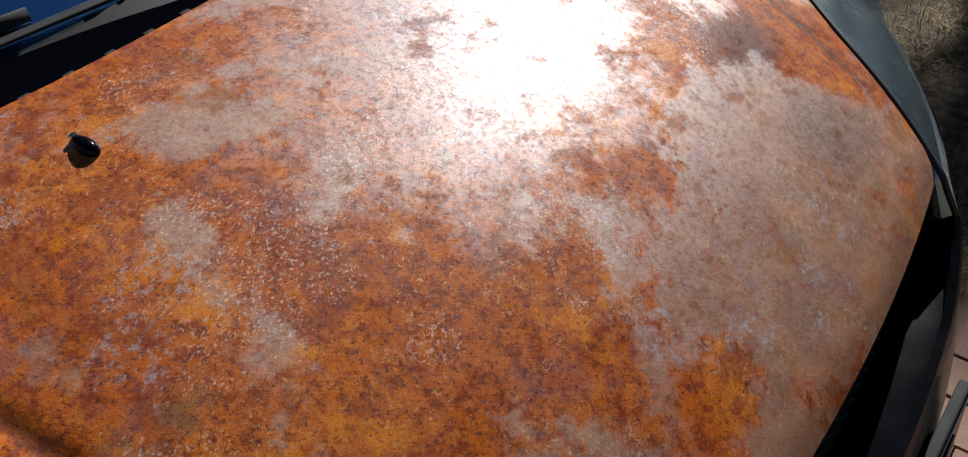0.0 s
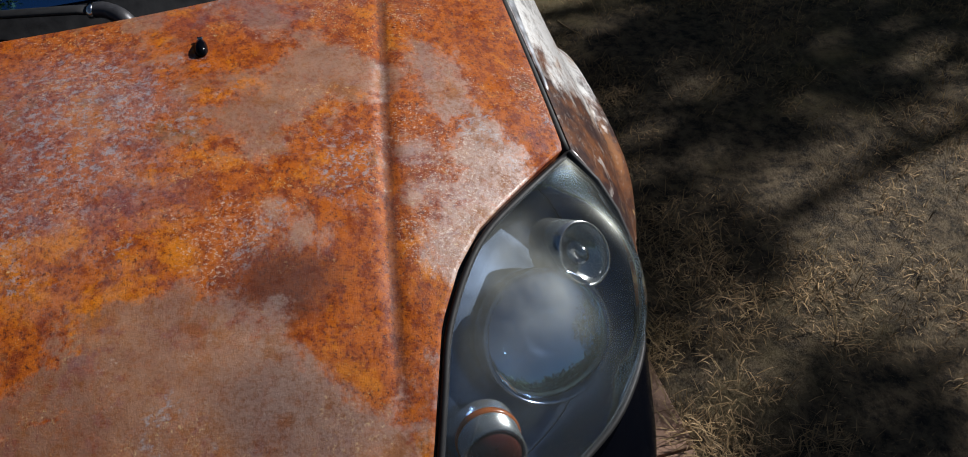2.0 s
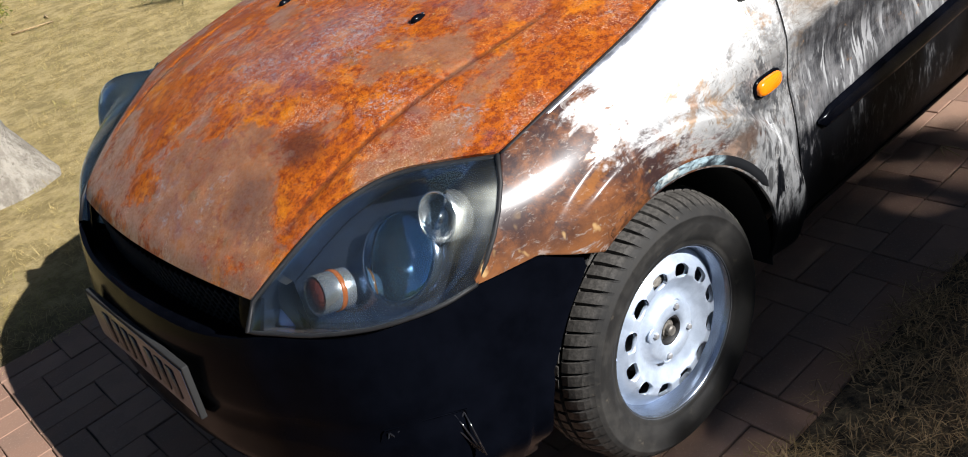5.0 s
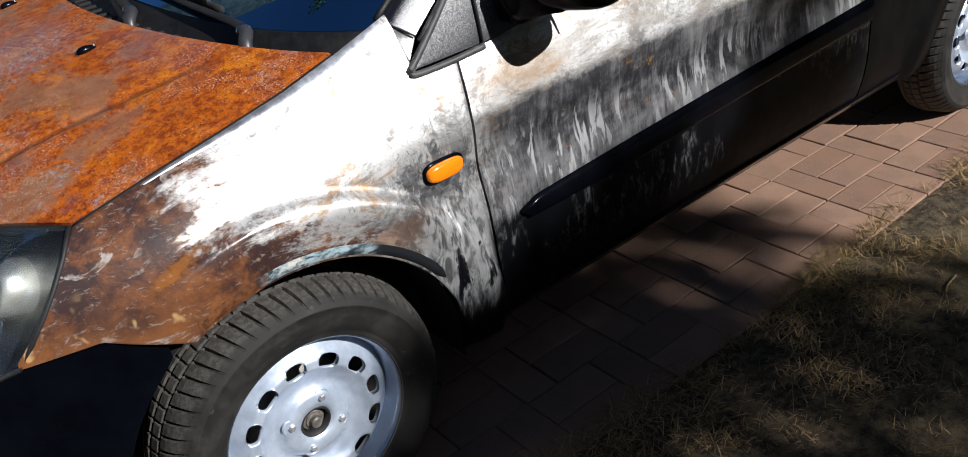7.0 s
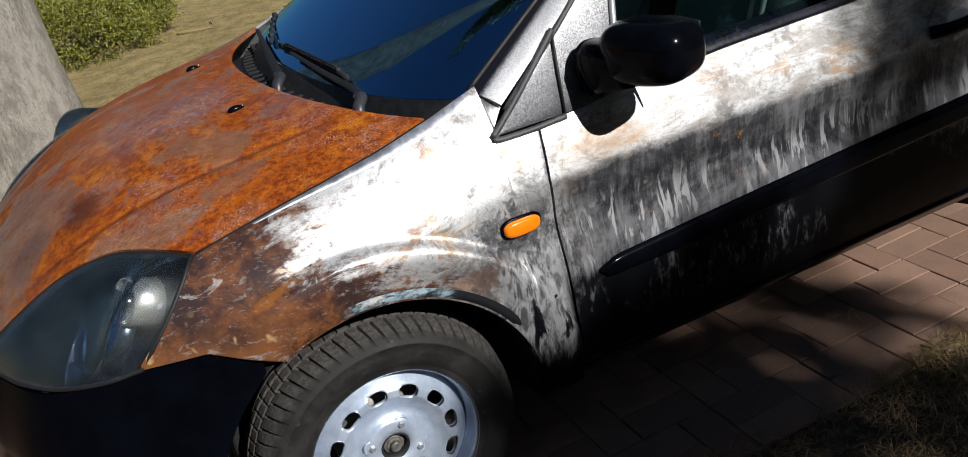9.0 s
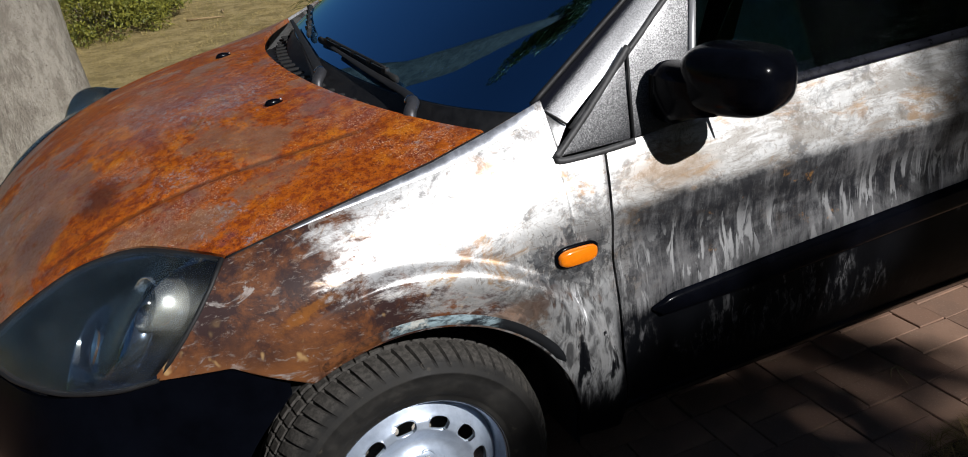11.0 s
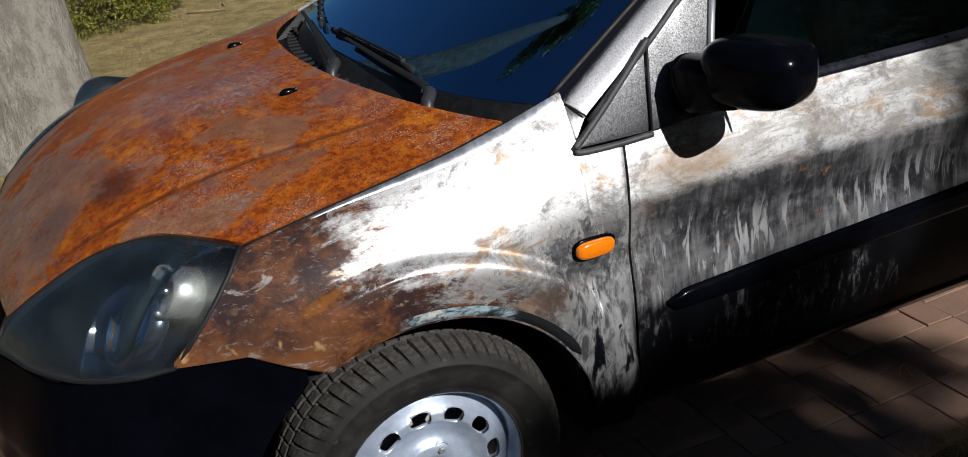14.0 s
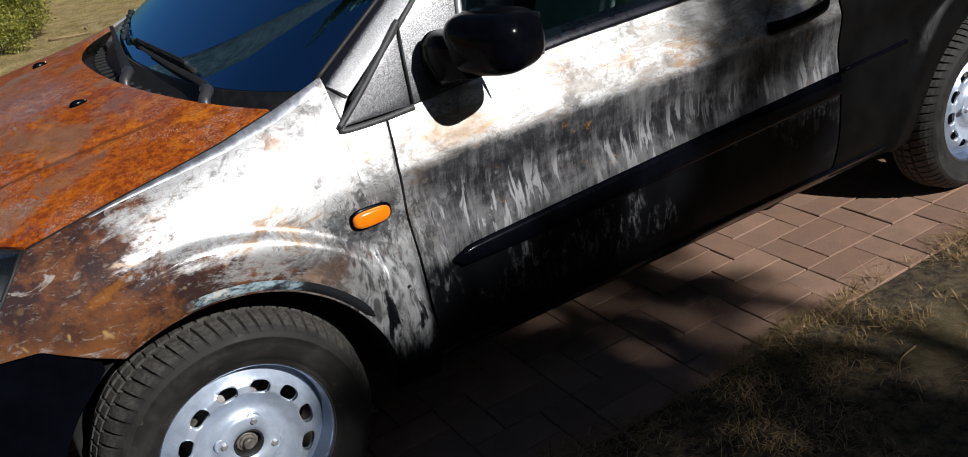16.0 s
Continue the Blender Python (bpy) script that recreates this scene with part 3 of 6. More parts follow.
PIPING = plain("pale_piping", (0.62, 0.66, 0.62), 0.7, scale=90)
DASH = plain("dashboard_plastic", (0.02, 0.022, 0.025), 0.55, scale=60)
UNDER = plain("underbody_black", (0.012, 0.012, 0.012), 0.9, scale=10)
# the white plate's colour is darkened for the car's own shade
PLATE = plain("plate_shaded", (0.034, 0.039, 0.058), 0.35, spread=0.1, scale=20)
PLATE_INK = plain("plate_ink", (0.02, 0.02, 0.022), 0.5)
BOLT = plain("wheel_bolt_steel", (0.42, 0.42, 0.43), 0.4, 0.6, spread=0.3, scale=120)
MIRROR = plain("mirror_glass", (0.9, 0.9, 0.9), 0.02, 1.0, spread=0.01, bump=0.0)
def lip_paint():
    m = Mat("bare_arch_lip")
    n = m.noise(22, 9, 0.76, m.scaled(0.5, 1, 1.2, (0, 20, 0)), 0.4)
    c = m.mix(m.step(n, 0.42, 0.56), (0.02, 0.026, 0.032), (0.30, 0.40, 0.44))
    c = m.mix(m.step(m.noise(15, 5, 0.7), 0.52, 0.62), c, (0.50, 0.50, 0.46))
    x = m.calc("ADD", m.axis(0), m.calc("MULTIPLY", m.calc("SUBTRACT", m.noise(40, 6, 0.7), 0.5), 0.05))
    c = m.mix(m.step(x, -0.16, -0.19), c, (0.010, 0.011, 0.013))
    c = m.mix(m.step(x, 0.02, 0.045), c, m.mix(m.step(m.noise(40, 8, 0.75), 0.38, 0.62), (0.035, 0.016, 0.010), (0.17, 0.062, 0.022)))
    return m.put(color=c, rough=0.4, coat=0.2)


LIP = lip_paint()
PIVOT = plain("worn_pivot", (0.045, 0.045, 0.05), 0.4, 0.3, spread=0.4, scale=60)
# bluish metal stands in for sky sheen on the upturned wing edge
WING_EDGE = plain("sky_sheen_wing_edge", (0.48, 0.50, 0.54), 0.34, 0.8, spread=0.5, scale=45)
SHINE = plain("shiny_black_mesh", (0.01, 0.01, 0.012), 0.12, spread=0.3, scale=60, spec=0.5, coat=0.2, coat_rough=0.05)
BELT = plain("speckled_belt_seal", (0.007, 0.008, 0.015), 0.3, spread=0.6, scale=70)
PAVER, SOIL, BARK = paver_paint(), soil_paint(), bark_paint()
SAND = plain("joint_sand", (0.055, 0.040, 0.028), 0.95, spread=0.4, scale=50, bump=0.6)
STRAW = straw_paint("straw", (0.13, 0.078, 0.034), (0.47, 0.315, 0.15), (0.16, 0.115, 0.036))
# yellow-green grass, its colour raised for the sunlit side of the car
MEADOW = straw_paint("dry_meadow", (0.33, 0.245, 0.075), (0.62, 0.47, 0.20), (0.26, 0.245, 0.055))
NEEDLE = leaf_paint("needles", (0.030, 0.060, 0.012), (0.10, 0.13, 0.025))
SHRUB = leaf_paint("shrub_sprays", (0.06, 0.075, 0.010), (0.27, 0.26, 0.035))
TWIG = plain("dry_twig", (0.32, 0.23, 0.12), 0.85, scale=90, spread=0.4)


# ---- geometry helpers ----
def mesh_object(name, verts, faces, material, smooth=True):
    me = bpy.data.meshes.new(name)
    me.from_pydata([tuple(map(float, v)) for v in verts], [], [tuple(map(int, f)) for f in faces])
    me.materials.append(material)
    if smooth:
        me.polygons.foreach_set("use_smooth", [True] * len(me.polygons))
    me.update()
    return new(name, me)


def under(ob, parent, label=""):
    ob.parent = parent
    ob.matrix_parent_inverse = parent.matrix_world.inverted()
    if label:
        ob["label"] = label
    return ob


def part(name, bm, material, parent, label="", smooth=True):
    """Links a bmesh as one mesh object under a thing or a part."""
    me = bpy.data.meshes.new(name)
    bmesh.ops.recalc_face_normals(bm, faces=bm.faces[:])
    bm.to_mesh(me)
    bm.free()
    me.materials.append(material)
    if smooth:
        me.polygons.foreach_set("use_smooth", [True] * len(me.polygons))
    ob = new(name, me)
    return under(ob, parent, label) if parent else ob


def thing(name, x, y, z, label, category, group="", kind=""):
    ob = new(name)
    ob.location = (x, y, z)
    ob.empty_display_size = 0.1
    bpy.context.view_layer.update()
    return tagged(ob, label, category, group, kind)


def grid_normals(P):
    du = np.gradient(P, axis=0)
    dv = np.gradient(P, axis=1)
    n = np.cross(du, dv)
    return n / np.maximum(np.linalg.norm(n, axis=2, keepdims=True), 1e-9)


def shell_data(P, thick, outward):
    """A solid panel from a grid of points: outer skin, walls and inner skin, split at the rim so that the rim stays crisp."""
    P = np.asarray(P, float)
    N = grid_normals(P)
    mid = N[N.shape[0] // 2, N.shape[1] // 2]
    if float(np.dot(mid, outward)) < 0:
        P, N = P[:, ::-1], grid_normals(P[:, ::-1])
    nu, nv = P.shape[:2]
    Q = P - N * thick
    soft = P.copy()
    lip = min(0.0015, thick * 0.4)
    soft[0] -= N[0] * lip
    soft[-1] -= N[-1] * lip
    soft[:, 0] -= N[:, 0] * lip
    soft[:, -1] -= N[:, -1] * lip
    idx = lambda i, j, o: o + i * nv + j
    verts = list(soft.reshape(-1, 3)) + list(Q.reshape(-1, 3))
    n = nu * nv
    faces = []
    for i in range(nu - 1):
        for j in range(nv - 1):
            faces.append((idx(i, j, 0), idx(i + 1, j, 0), idx(i + 1, j + 1, 0), idx(i, j + 1, 0)))
            faces.append((idx(i, j, n), idx(i, j + 1, n), idx(i + 1, j + 1, n), idx(i + 1, j, n)))
    rim = [(i, 0) for i in range(nu)] + [(nu - 1, j) for j in range(1, nv)] + [(i, nv - 1) for i in range(nu - 2, -1, -1)] + [(0, j) for j in range(nv - 2, 0, -1)]
    base = len(verts)
    for i, j in rim:
        verts += [soft[i, j], Q[i, j]]
    k = len(rim)
    for a in range(k):
        b = (a + 1) % k
        faces.append((base + 2 * a, base + 2 * a + 1, base + 2 * b + 1, base + 2 * b))
    return verts, faces


def shell(name, P, thick, material, parent, outward, label=""):
    v, f = shell_data(P, thick, outward)
    return under(mesh_object(name, v, f, material), parent, label)


def flip(P):
    return np.asarray(P, float) * np.array((1, -1, 1))


def loft(lines, n=24):
    """A grid through several polylines, each resampled to n points."""
    return np.array([resample(l, n) for l in lines])


def resample(pts, n):
    p = np.asarray(pts, float)
    s = np.r_[0, np.cumsum(np.linalg.norm(np.diff(p, axis=0), axis=1))]
    t = np.linspace(0, s[-1], n)
    return np.stack([np.interp(t, s, p[:, k]) for k in range(p.shape[1])], 1)


def curve(pts, n):
    """A smooth Catmull-Rom line through a few points."""
    p = np.asarray(pts, float)
    p = np.vstack([2 * p[0] - p[1], p, 2 * p[-1] - p[-2]])
    out = []
    for k in range(1, len(p) - 2):
        for t in np.linspace(0, 1, 12, endpoint=False):
            a, b, c, d = p[k - 1], p[k], p[k + 1], p[k + 2]
            out.append(0.5 * (2 * b + (c - a) * t + (2 * a - 5 * b + 4 * c - d) * t * t + (3 * b - a - 3 * c + d) * t ** 3))
    out.append(p[-2])
    return resample(out, n)


def coons(bottom, top, left, right, nu, nv):
    """Bottom and top run along u, left and right along v."""
    c0, c1, d0, d1 = resample(bottom, nu), resample(top, nu), resample(left, nv), resample(right, nv)
    u, v = np.linspace(0, 1, nu)[:, None, None], np.linspace(0, 1, nv)[None, :, None]
    ruled = (1 - v) * c0[:, None] + v * c1[:, None] + (1 - u) * d0[None] + u * d1[None]
    return ruled - ((1 - u) * (1 - v) * c0[0] + u * (1 - v) * c0[-1] + (1 - u) * v * c1[0] + u * v * c1[-1])


def tube(name, pts, r, material, parent, label="", sides=8, closed=False, flat=1.0, taper=None):
    p = np.asarray(pts, float)
    n = len(p)
    tan = np.gradient(p, axis=0)
    if closed:
        tan = np.roll(p, -1, 0) - np.roll(p, 1, 0)
    tan /= np.linalg.norm(tan, axis=1, keepdims=True)
    up = np.array((0, 0, 1.0))
    verts, faces = [], []
    for i in range(n):
        s = np.cross(tan[i], up)
        s = s / np.linalg.norm(s) if np.linalg.norm(s) > 1e-3 else np.array((1.0, 0, 0))
        q = np.cross(s, tan[i])
        rr = r if taper is None else r * (1 + (taper - 1) * i / (n - 1))
        for k in range(sides):
            a = 2 * math.pi * k / sides
            verts.append(p[i] + rr * (math.cos(a) * s + math.sin(a) * q * flat))
    for i in range(n if closed else n - 1):
        for k in range(sides):
            a, b = i * sides, ((i + 1) % n) * sides
            faces.append((a + k, a + (k + 1) % sides, b + (k + 1) % sides, b + k))
    if not closed:
        faces += [tuple(range(sides))[::-1], tuple((n - 1) * sides + k for k in range(sides))]
    ob = mesh_object(name, verts, faces, material)
    return under(ob, parent, label) if parent else ob


def box_bm(size, at=(0, 0, 0), turn=(0, 0, 0), bevel=0.0, segs=2):
    bm = bmesh.new()
    bmesh.ops.create_cube(bm, size=1, matrix=Matrix.Diagonal((*size, 1)))
    if bevel:
        bmesh.ops.bevel(bm, geom=bm.edges[:], offset=bevel, segments=segs, affect="EDGES", profile=0.6)
    bmesh.ops.transform(bm, matrix=pose(*at, *turn), verts=bm.verts[:])
    return bm


def lathe_data(profile, axis_at, segs, outward=(0, 1, 0)):
    """Turns a profile of (radius, depth) round the axis along outward."""
    o = np.array(outward, float)
    o /= np.linalg.norm(o)
    s = np.cross((0, 0, 1.0), o)
    s /= np.linalg.norm(s)
    q = np.cross(o, s)
    verts, faces = [], []
    k = len(profile)
    for i in range(segs):
        a = 2 * math.pi * i / segs
        d = math.cos(a) * q + math.sin(a) * s
        for r, h in profile:
            verts.append(np.array(axis_at) + r * d + h * o)
    for i in range(segs):
        b, c = i * k, ((i + 1) % segs) * k
        for j in range(k - 1):
            faces.append((b + j, c + j, c + j + 1, b + j + 1))
    return verts, faces


def lathe(name, profile, axis_at, segs, material, parent, outward=(0, 1, 0), label="", smooth=True):
    v, f = lathe_data(profile, axis_at, segs, outward)
    return under(mesh_object(name, v, f, material, smooth), parent, label)


def smooth01(x, a, b):
    t = np.clip((np.asarray(x, float) - a) / (b - a), 0, 1)
    return t * t * (3 - 2 * t)


# ---- the car's surfaces ----
def hood_z(x, y):
    y = np.abs(y)
    z = 0.950 - 0.125 * x + 0.012 * x ** 2 - 0.573 * x ** 3 - 0.133 * y ** 2 - 0.137 * x * y ** 2 - 0.044 * y ** 4
    groove = 0.522 - 0.155 * x
    depth = 0.0050 * smooth01(x, -0.16, 0.05) * (1 - smooth01(x, 0.42, 0.62))
    return z - depth * np.exp(-((y - groove) / 0.010) ** 2)


HOOD_SIDE = [(-0.239, 0.713), (0.0, 0.714), (0.251, 0.713), (0.318, 0.634), (0.37, 0.573), (0.418, 0.535), (0.48, 0.5), (0.535, 0.482), (0.593, 0.462), (0.654, 0.438)]


def hood_width(x):
    return np.interp(x, [p[0] for p in HOOD_SIDE], [p[1] for p in HOOD_SIDE])


def edge_z(x):
    """Height of the line between hood and wing."""
    return np.interp(x, [-0.36, -0.24, -0.13, -0.009, 0.108, 0.251, 0.42], [0.972, 0.927, 0.896, 0.871, 0.848, 0.817, 0.78])


def side_y(x, z):
    x, z = np.asarray(x, float), np.asarray(z, float)
    wide = 0.832 - 0.48 * np.maximum(x - 0.05, 0) ** 2 - 0.05 * np.maximum(-2.2 - x, 0) ** 2
    wing = wide - (wide - 0.716) * np.clip((z - 0.60) / (edge_z(x) - 0.60), 0, 1.4) ** 2.7
    door = wide - 0.044 * np.clip((z - 0.752) / 0.125, 0, 3) ** 1.15 - 0.012 * np.exp(-((z - 0.655) / 0.06) ** 2)
    w = smooth01(x, -0.22, -0.55)
    y = wing * (1 - w) + door * w
    y = y - 1.1 * np.maximum(0.45 - z, 0) ** 2
    for cx in (0.0, -2.486):
        r = np.hypot(x - cx, z - 0.285)
        crest = 0.019 * smooth01(r, 0.476, 0.448) - 0.011 * smooth01(r, 0.440, 0.355)
        y = y + crest * (z < edge_z(x) - 0.03) * (1 - smooth01(x, 0.15, 0.32))
    return y


def side_grid(xs, low, high, nz, lift=0.0):
    P = np.zeros((len(xs), nz, 3))
    for i, x in enumerate(xs):
        z = np.linspace(low(x), high(x), nz)
        P[i, :, 0], P[i, :, 2] = x, z
        P[i, :, 1] = side_y(x, z) + lift
    return P


ARCH = 0.352


def arch_z(x, cx, z0):
    d = np.abs(x - cx)
    return 0.285 + math.sqrt(max(ARCH ** 2 - d * d, 0)) if d < ARCH else z0


car = thing("car", 0, 0, 0, "small three-door hatchback with rusted hood and sanded, blackened sides", "car")

# hood
us, vs = np.linspace(0, 1, 70), np.linspace(-1, 1, 261)
P = np.zeros((70, 261, 3))
for i, u in enumerate(us):
    xs = -0.239 + u * (0.654 + 0.239)
    for j, v in enumerate(vs):
        yr, yf = v * 0.713, v * 0.438
        xr, xf = -0.038 - 0.37 * yr ** 2 - 0.05 * yr ** 4, 0.690 - 0.19 * yf ** 2
        x, y = xr + u * (xf - xr), v * (float(hood_width(xs)) - 0.003)
        P[i, j] = x, y, hood_z(x, y) - 0.012 * max(0, (u - 0.965) / 0.035) ** 2
hood = shell("hood", P, 0.014, RUST, car, (0, 0, 1), "rusted orange and taupe hood with a satin coat")

# wings
def wing_low(x):
    if x > 0.291:
        return 0.653
    if x > 0.168:
        return 0.653 - (0.291 - x) / 0.123 * 0.058
    if x > -0.35:
        return arch_z(x, 0, 0.25)
    return 0.25


def wing_high(x):
    if x < -0.352:
        return 0.866
    if x < 0.251:
        return float(edge_z(x)) - 0.004
    return 0.817 - (x - 0.251) / 0.158 * 0.158


def shut_line(z):
    """Where the gap between wing and door runs."""
    return np.interp(z, [0.25, 0.42, 0.54, 0.65, 0.76, 0.866], [-0.460, -0.450, -0.444, -0.437, -0.435, -0.447])


def meet_gap(P, hold, edge, gap):
    """Bends the front or rear border of a side panel to the gap."""
    near = np.clip((P[..., 0] - hold) / (edge - hold), 0, 1)
    P[..., 0] += near * (shut_line(P[..., 2]) + gap - edge)
    P[..., 1] = side_y(P[..., 0], P[..., 2])
    return P


wing_xs = np.r_[np.linspace(-0.452, -0.354, 18), np.linspace(-0.350, -0.30, 24), np.linspace(-0.295, 0.25, 90), np.linspace(0.255, 0.406, 24)]
P = meet_gap(side_grid(wing_xs, wing_low, wing_high, 90), -0.36, -0.452, 0.0028)
for k, side in enumerate((1, -1)):
    Q = P if side > 0 else flip(P)
    wing = shell("front_wing", Q, 0.010, SIDE, car, (0, side, 0.2), "sanded bare-metal wing browned with rust")
    a = np.linspace(-1.32, 1.02, 40)
    lip = np.array([[(math.sin(t) * (ARCH + 0.028 * g - 0.004), side * (side_y(math.sin(t) * (ARCH + 0.024 * g), 0.285 + math.cos(t) * (ARCH + 0.024 * g)) + (0.0022 if g > 0.3 else -0.010)), 0.285 + math.cos(t) * (ARCH + 0.028 * g - 0.004)) for g in np.array((0, 0.35, 0.7, 1)) * min(1.0, 0.25 + (t + 1.2) / 0.35)] for t in a[5:30]])
    shell("arch_lip", lip, 0.004, LIP, wing, (0, side, 0), "bare bluish arch lip with worn paint")
    # wheel-arch lining
    lin = np.array([[(math.sin(t) * 0.35, side * (0.50 + 0.305 * g), 0.285 + math.cos(t) * 0.35) for g in np.linspace(0, 1, 4)] for t in np.linspace(-1.7, 1.35, 30)])
    shell("arch_liner", lin, 0.004, UNDER, car, (0, 0, -1))

# side indicators
for side in (1, -1):
    outline = []
    cx, cz = -0.354, 0.688
    yb = float(side_y(cx, cz))
    def slab(hx, hz, depth, n=40):
        ring = []
        for t in np.linspace(0, 2 * math.pi, n, endpoint=False):
            c, s = math.cos(t), math.sin(t)
            px = math.copysign(abs(c) ** 0.55, c) * hx
            pz = math.copysign(abs(s) ** 0.75, s) * hz
            ring.append((px, pz))
        verts, faces = [], []
        for f, d in ((1.0, -0.004), (1.0, depth * 0.55), (0.90, depth * 0.88), (0.7, depth), (0.0, depth * 1.04)):
            for px, pz in ring:
                x, z = cx + px * f, cz + pz * f
                verts.append((x, side * (side_y(x, z) + d), z))
        for a in range(4):
            for b in range(n):
                faces.append((a * n + b, a * n + (b + 1) % n, (a + 1) * n + (b + 1) % n, (a + 1) * n + b))
        return verts, faces
    bezel = under(mesh_object("side_indicator", *slab(0.047, 0.0220, 0.006), GLOSS_BLACK), car, "amber side indicator in a black bezel")
    under(mesh_object("indicator_lens", *slab(0.042, 0.0172, 0.016), AMBER), bezel, "clear orange lens")

# doors
def door_high(x):
    return float(np.interp(x, [-1.78, -1.40, -0.93, -0.60, -0.455], [0.918, 0.908, 0.897, 0.876, 0.864]))


door_xs = np.linspace(-1.778, -0.458, 90)
P = meet_gap(side_grid(door_xs, lambda x: 0.305, door_high, 60), -0.60, -0.458, -0.0028)
strip_top = lambda x: float(np.interp(x, [-1.77, -1.2, -0.83, -0.56, -0.515], [0.600, 0.577, 0.560, 0.546, 0.528]))
strip_low = lambda x: float(np.interp(x, [-1.77, -1.2, -0.83, -0.54, -0.515], [0.530, 0.511, 0.495, 0.498, 0.518]))


def moulding(x0, x1, n):
    P = np.zeros((n, 9, 3))
    for i, x in enumerate(np.linspace(x0, x1, n)):
        for j, g in enumerate(np.linspace(0, 1, 9)):
            z = strip_low(x) + g * (strip_top(x) - strip_low(x))
            P[i, j] = x, side_y(x, z) + 0.004 + 0.010 * (1 - (2 * g - 1) ** 4) * min(1, (x1 - x) / 0.02 + 0.15), z
    return P


def handle_parts(door, side):
    cup = bmesh.new()
    bmesh.ops.create_uvsphere(cup, u_segments=24, v_segments=12, radius=1)
    bmesh.ops.transform(cup, matrix=Matrix.Translation((-1.615, side * 0.815, 0.778)) @ Matrix.Diagonal((0.062, 0.012, 0.032, 1)), verts=cup.verts[:])
    part("handle_cup", cup, SATIN, door, "silver handle recess")
    pts = [(-1.505, side * 0.825, 0.782), (-1.535, side * 0.852, 0.788), (-1.60, side * 0.862, 0.795), (-1.67, side * 0.857, 0.803), (-1.715, side * 0.828, 0.806)]
    tube("handle", curve(pts, 20), 0.013, GLOSS_BLACK, door, "black pull handle", 10, flat=1.25)


for side in (1, -1):
    Q = P if side > 0 else flip(P)
    door = shell("door", Q, 0.012, SIDE, car, (0, side, 0.1), "scratched grey door fading to black, shut")
    S = moulding(-1.772, -0.515, 60)
    shell("rub_strip", S if side > 0 else flip(S), 0.010, GLOSS_BLACK, door, (0, side, 0), "glossy black rub strip")
    handle_parts(door, side)
    belt = np.array([[(x, side * (0.789 - 0.035 * g + d), door_high(x) + 0.002 + 0.030 * g) for g, d in ((0, 0), (0.2, 0.006), (0.8, 0.004), (1, -0.004))] for x in np.linspace(-1.775, -0.64, 30)])
    shell("window_seal", belt, 0.012, BELT, door, (0, side, 0.2), "scuffed blue-black window seal")

# rear quarters
def quarter_low(x):
    return arch_z(x, -2.486, 0.27)


quarter_xs = np.r_[np.linspace(-3.05, -2.85, 10), np.linspace(-2.84, -2.79, 12), np.linspace(-2.78, -2.19, 40), np.linspace(-2.18, -2.13, 12), np.linspace(-2.12, -1.785, 14)]
P = side_grid(quarter_xs, quarter_low, lambda x: 0.93, 34)
for side in (1, -1):
    q = shell("rear_quarter", P if side > 0 else flip(P), 0.010, QUARTER, car, (0, side, 0.1), "matt black rear quarter panel")
    line = [(x, side * (side_y(x, 0.603) + 0.004), 0.597 + (-1.785 - x) * 0.045) for x in np.linspace(-1.79, -2.06, 12)]
    tube("rub_strip", line, 0.006, GLOSS_BLACK, q, "thin glossy strip end", 8)
    lin = np.array([[(-2.486 + math.sin(t) * 0.35, side * (0.50 + 0.305 * g), 0.285 + math.cos(t) * 0.35) for g in np.linspace(0, 1, 4)] for t in np.linspace(-1.5, 1.5, 30)])
    shell("arch_liner", lin, 0.004, UNDER, car, (0, 0, -1))

# sills
for side in (1, -1):
    prof = [(0.775, 0.312), (0.803, 0.303), (0.812, 0.296), (0.806, 0.286), (0.796, 0.275), (0.780, 0.255), (0.750, 0.240), (0.70, 0.235)]
    P = np.array([[(x, side * (y + (0.0 if x < -0.5 else 0.004)), z + 0.002) for y, z in prof] for x in np.linspace(-2.12, -0.40, 40)])
    shell("sill", P, 0.015, GLOSS_BLACK, car, (0, side, -0.2), "black sill with a thin bright edge")

# underbody
part("underbody", box_bm((2.9, 1.34, 0.16), (-1.15, 0, 0.30), bevel=0.03), UNDER, car, "dark underbody")
part("engine_bay_floor", box_bm((0.62, 0.90, 0.40), (0.28, 0, 0.42), bevel=0.04), UNDER, car)

# front bumper
LAMP_LOW = [(0.406, 0.764, 0.650), (0.471, 0.741, 0.640), (0.540, 0.690, 0.630), (0.584, 0.632, 0.620), (0.629, 0.560, 0.614), (0.658, 0.497, 0.612), (0.688, 0.436, 0.612)]
plan = curve([(0.205, 0.818), (0.291, 0.806), (0.406, 0.768), (0.480, 0.736), (0.552, 0.686), (0.610, 0.614), (0.662, 0.505), (0.700, 0.430), (0.735, 0.300), (0.752, 0.15), (0.757, 0.0)], 60)
top_z = np.interp(plan[:, 0], [0.205, 0.291, 0.406, 0.471, 0.54, 0.584, 0.629, 0.69, 0.705, 0.74, 0.757], [0.600, 0.650, 0.650, 0.637, 0.627, 0.617, 0.610, 0.607, 0.600, 0.585, 0.583])
half = []
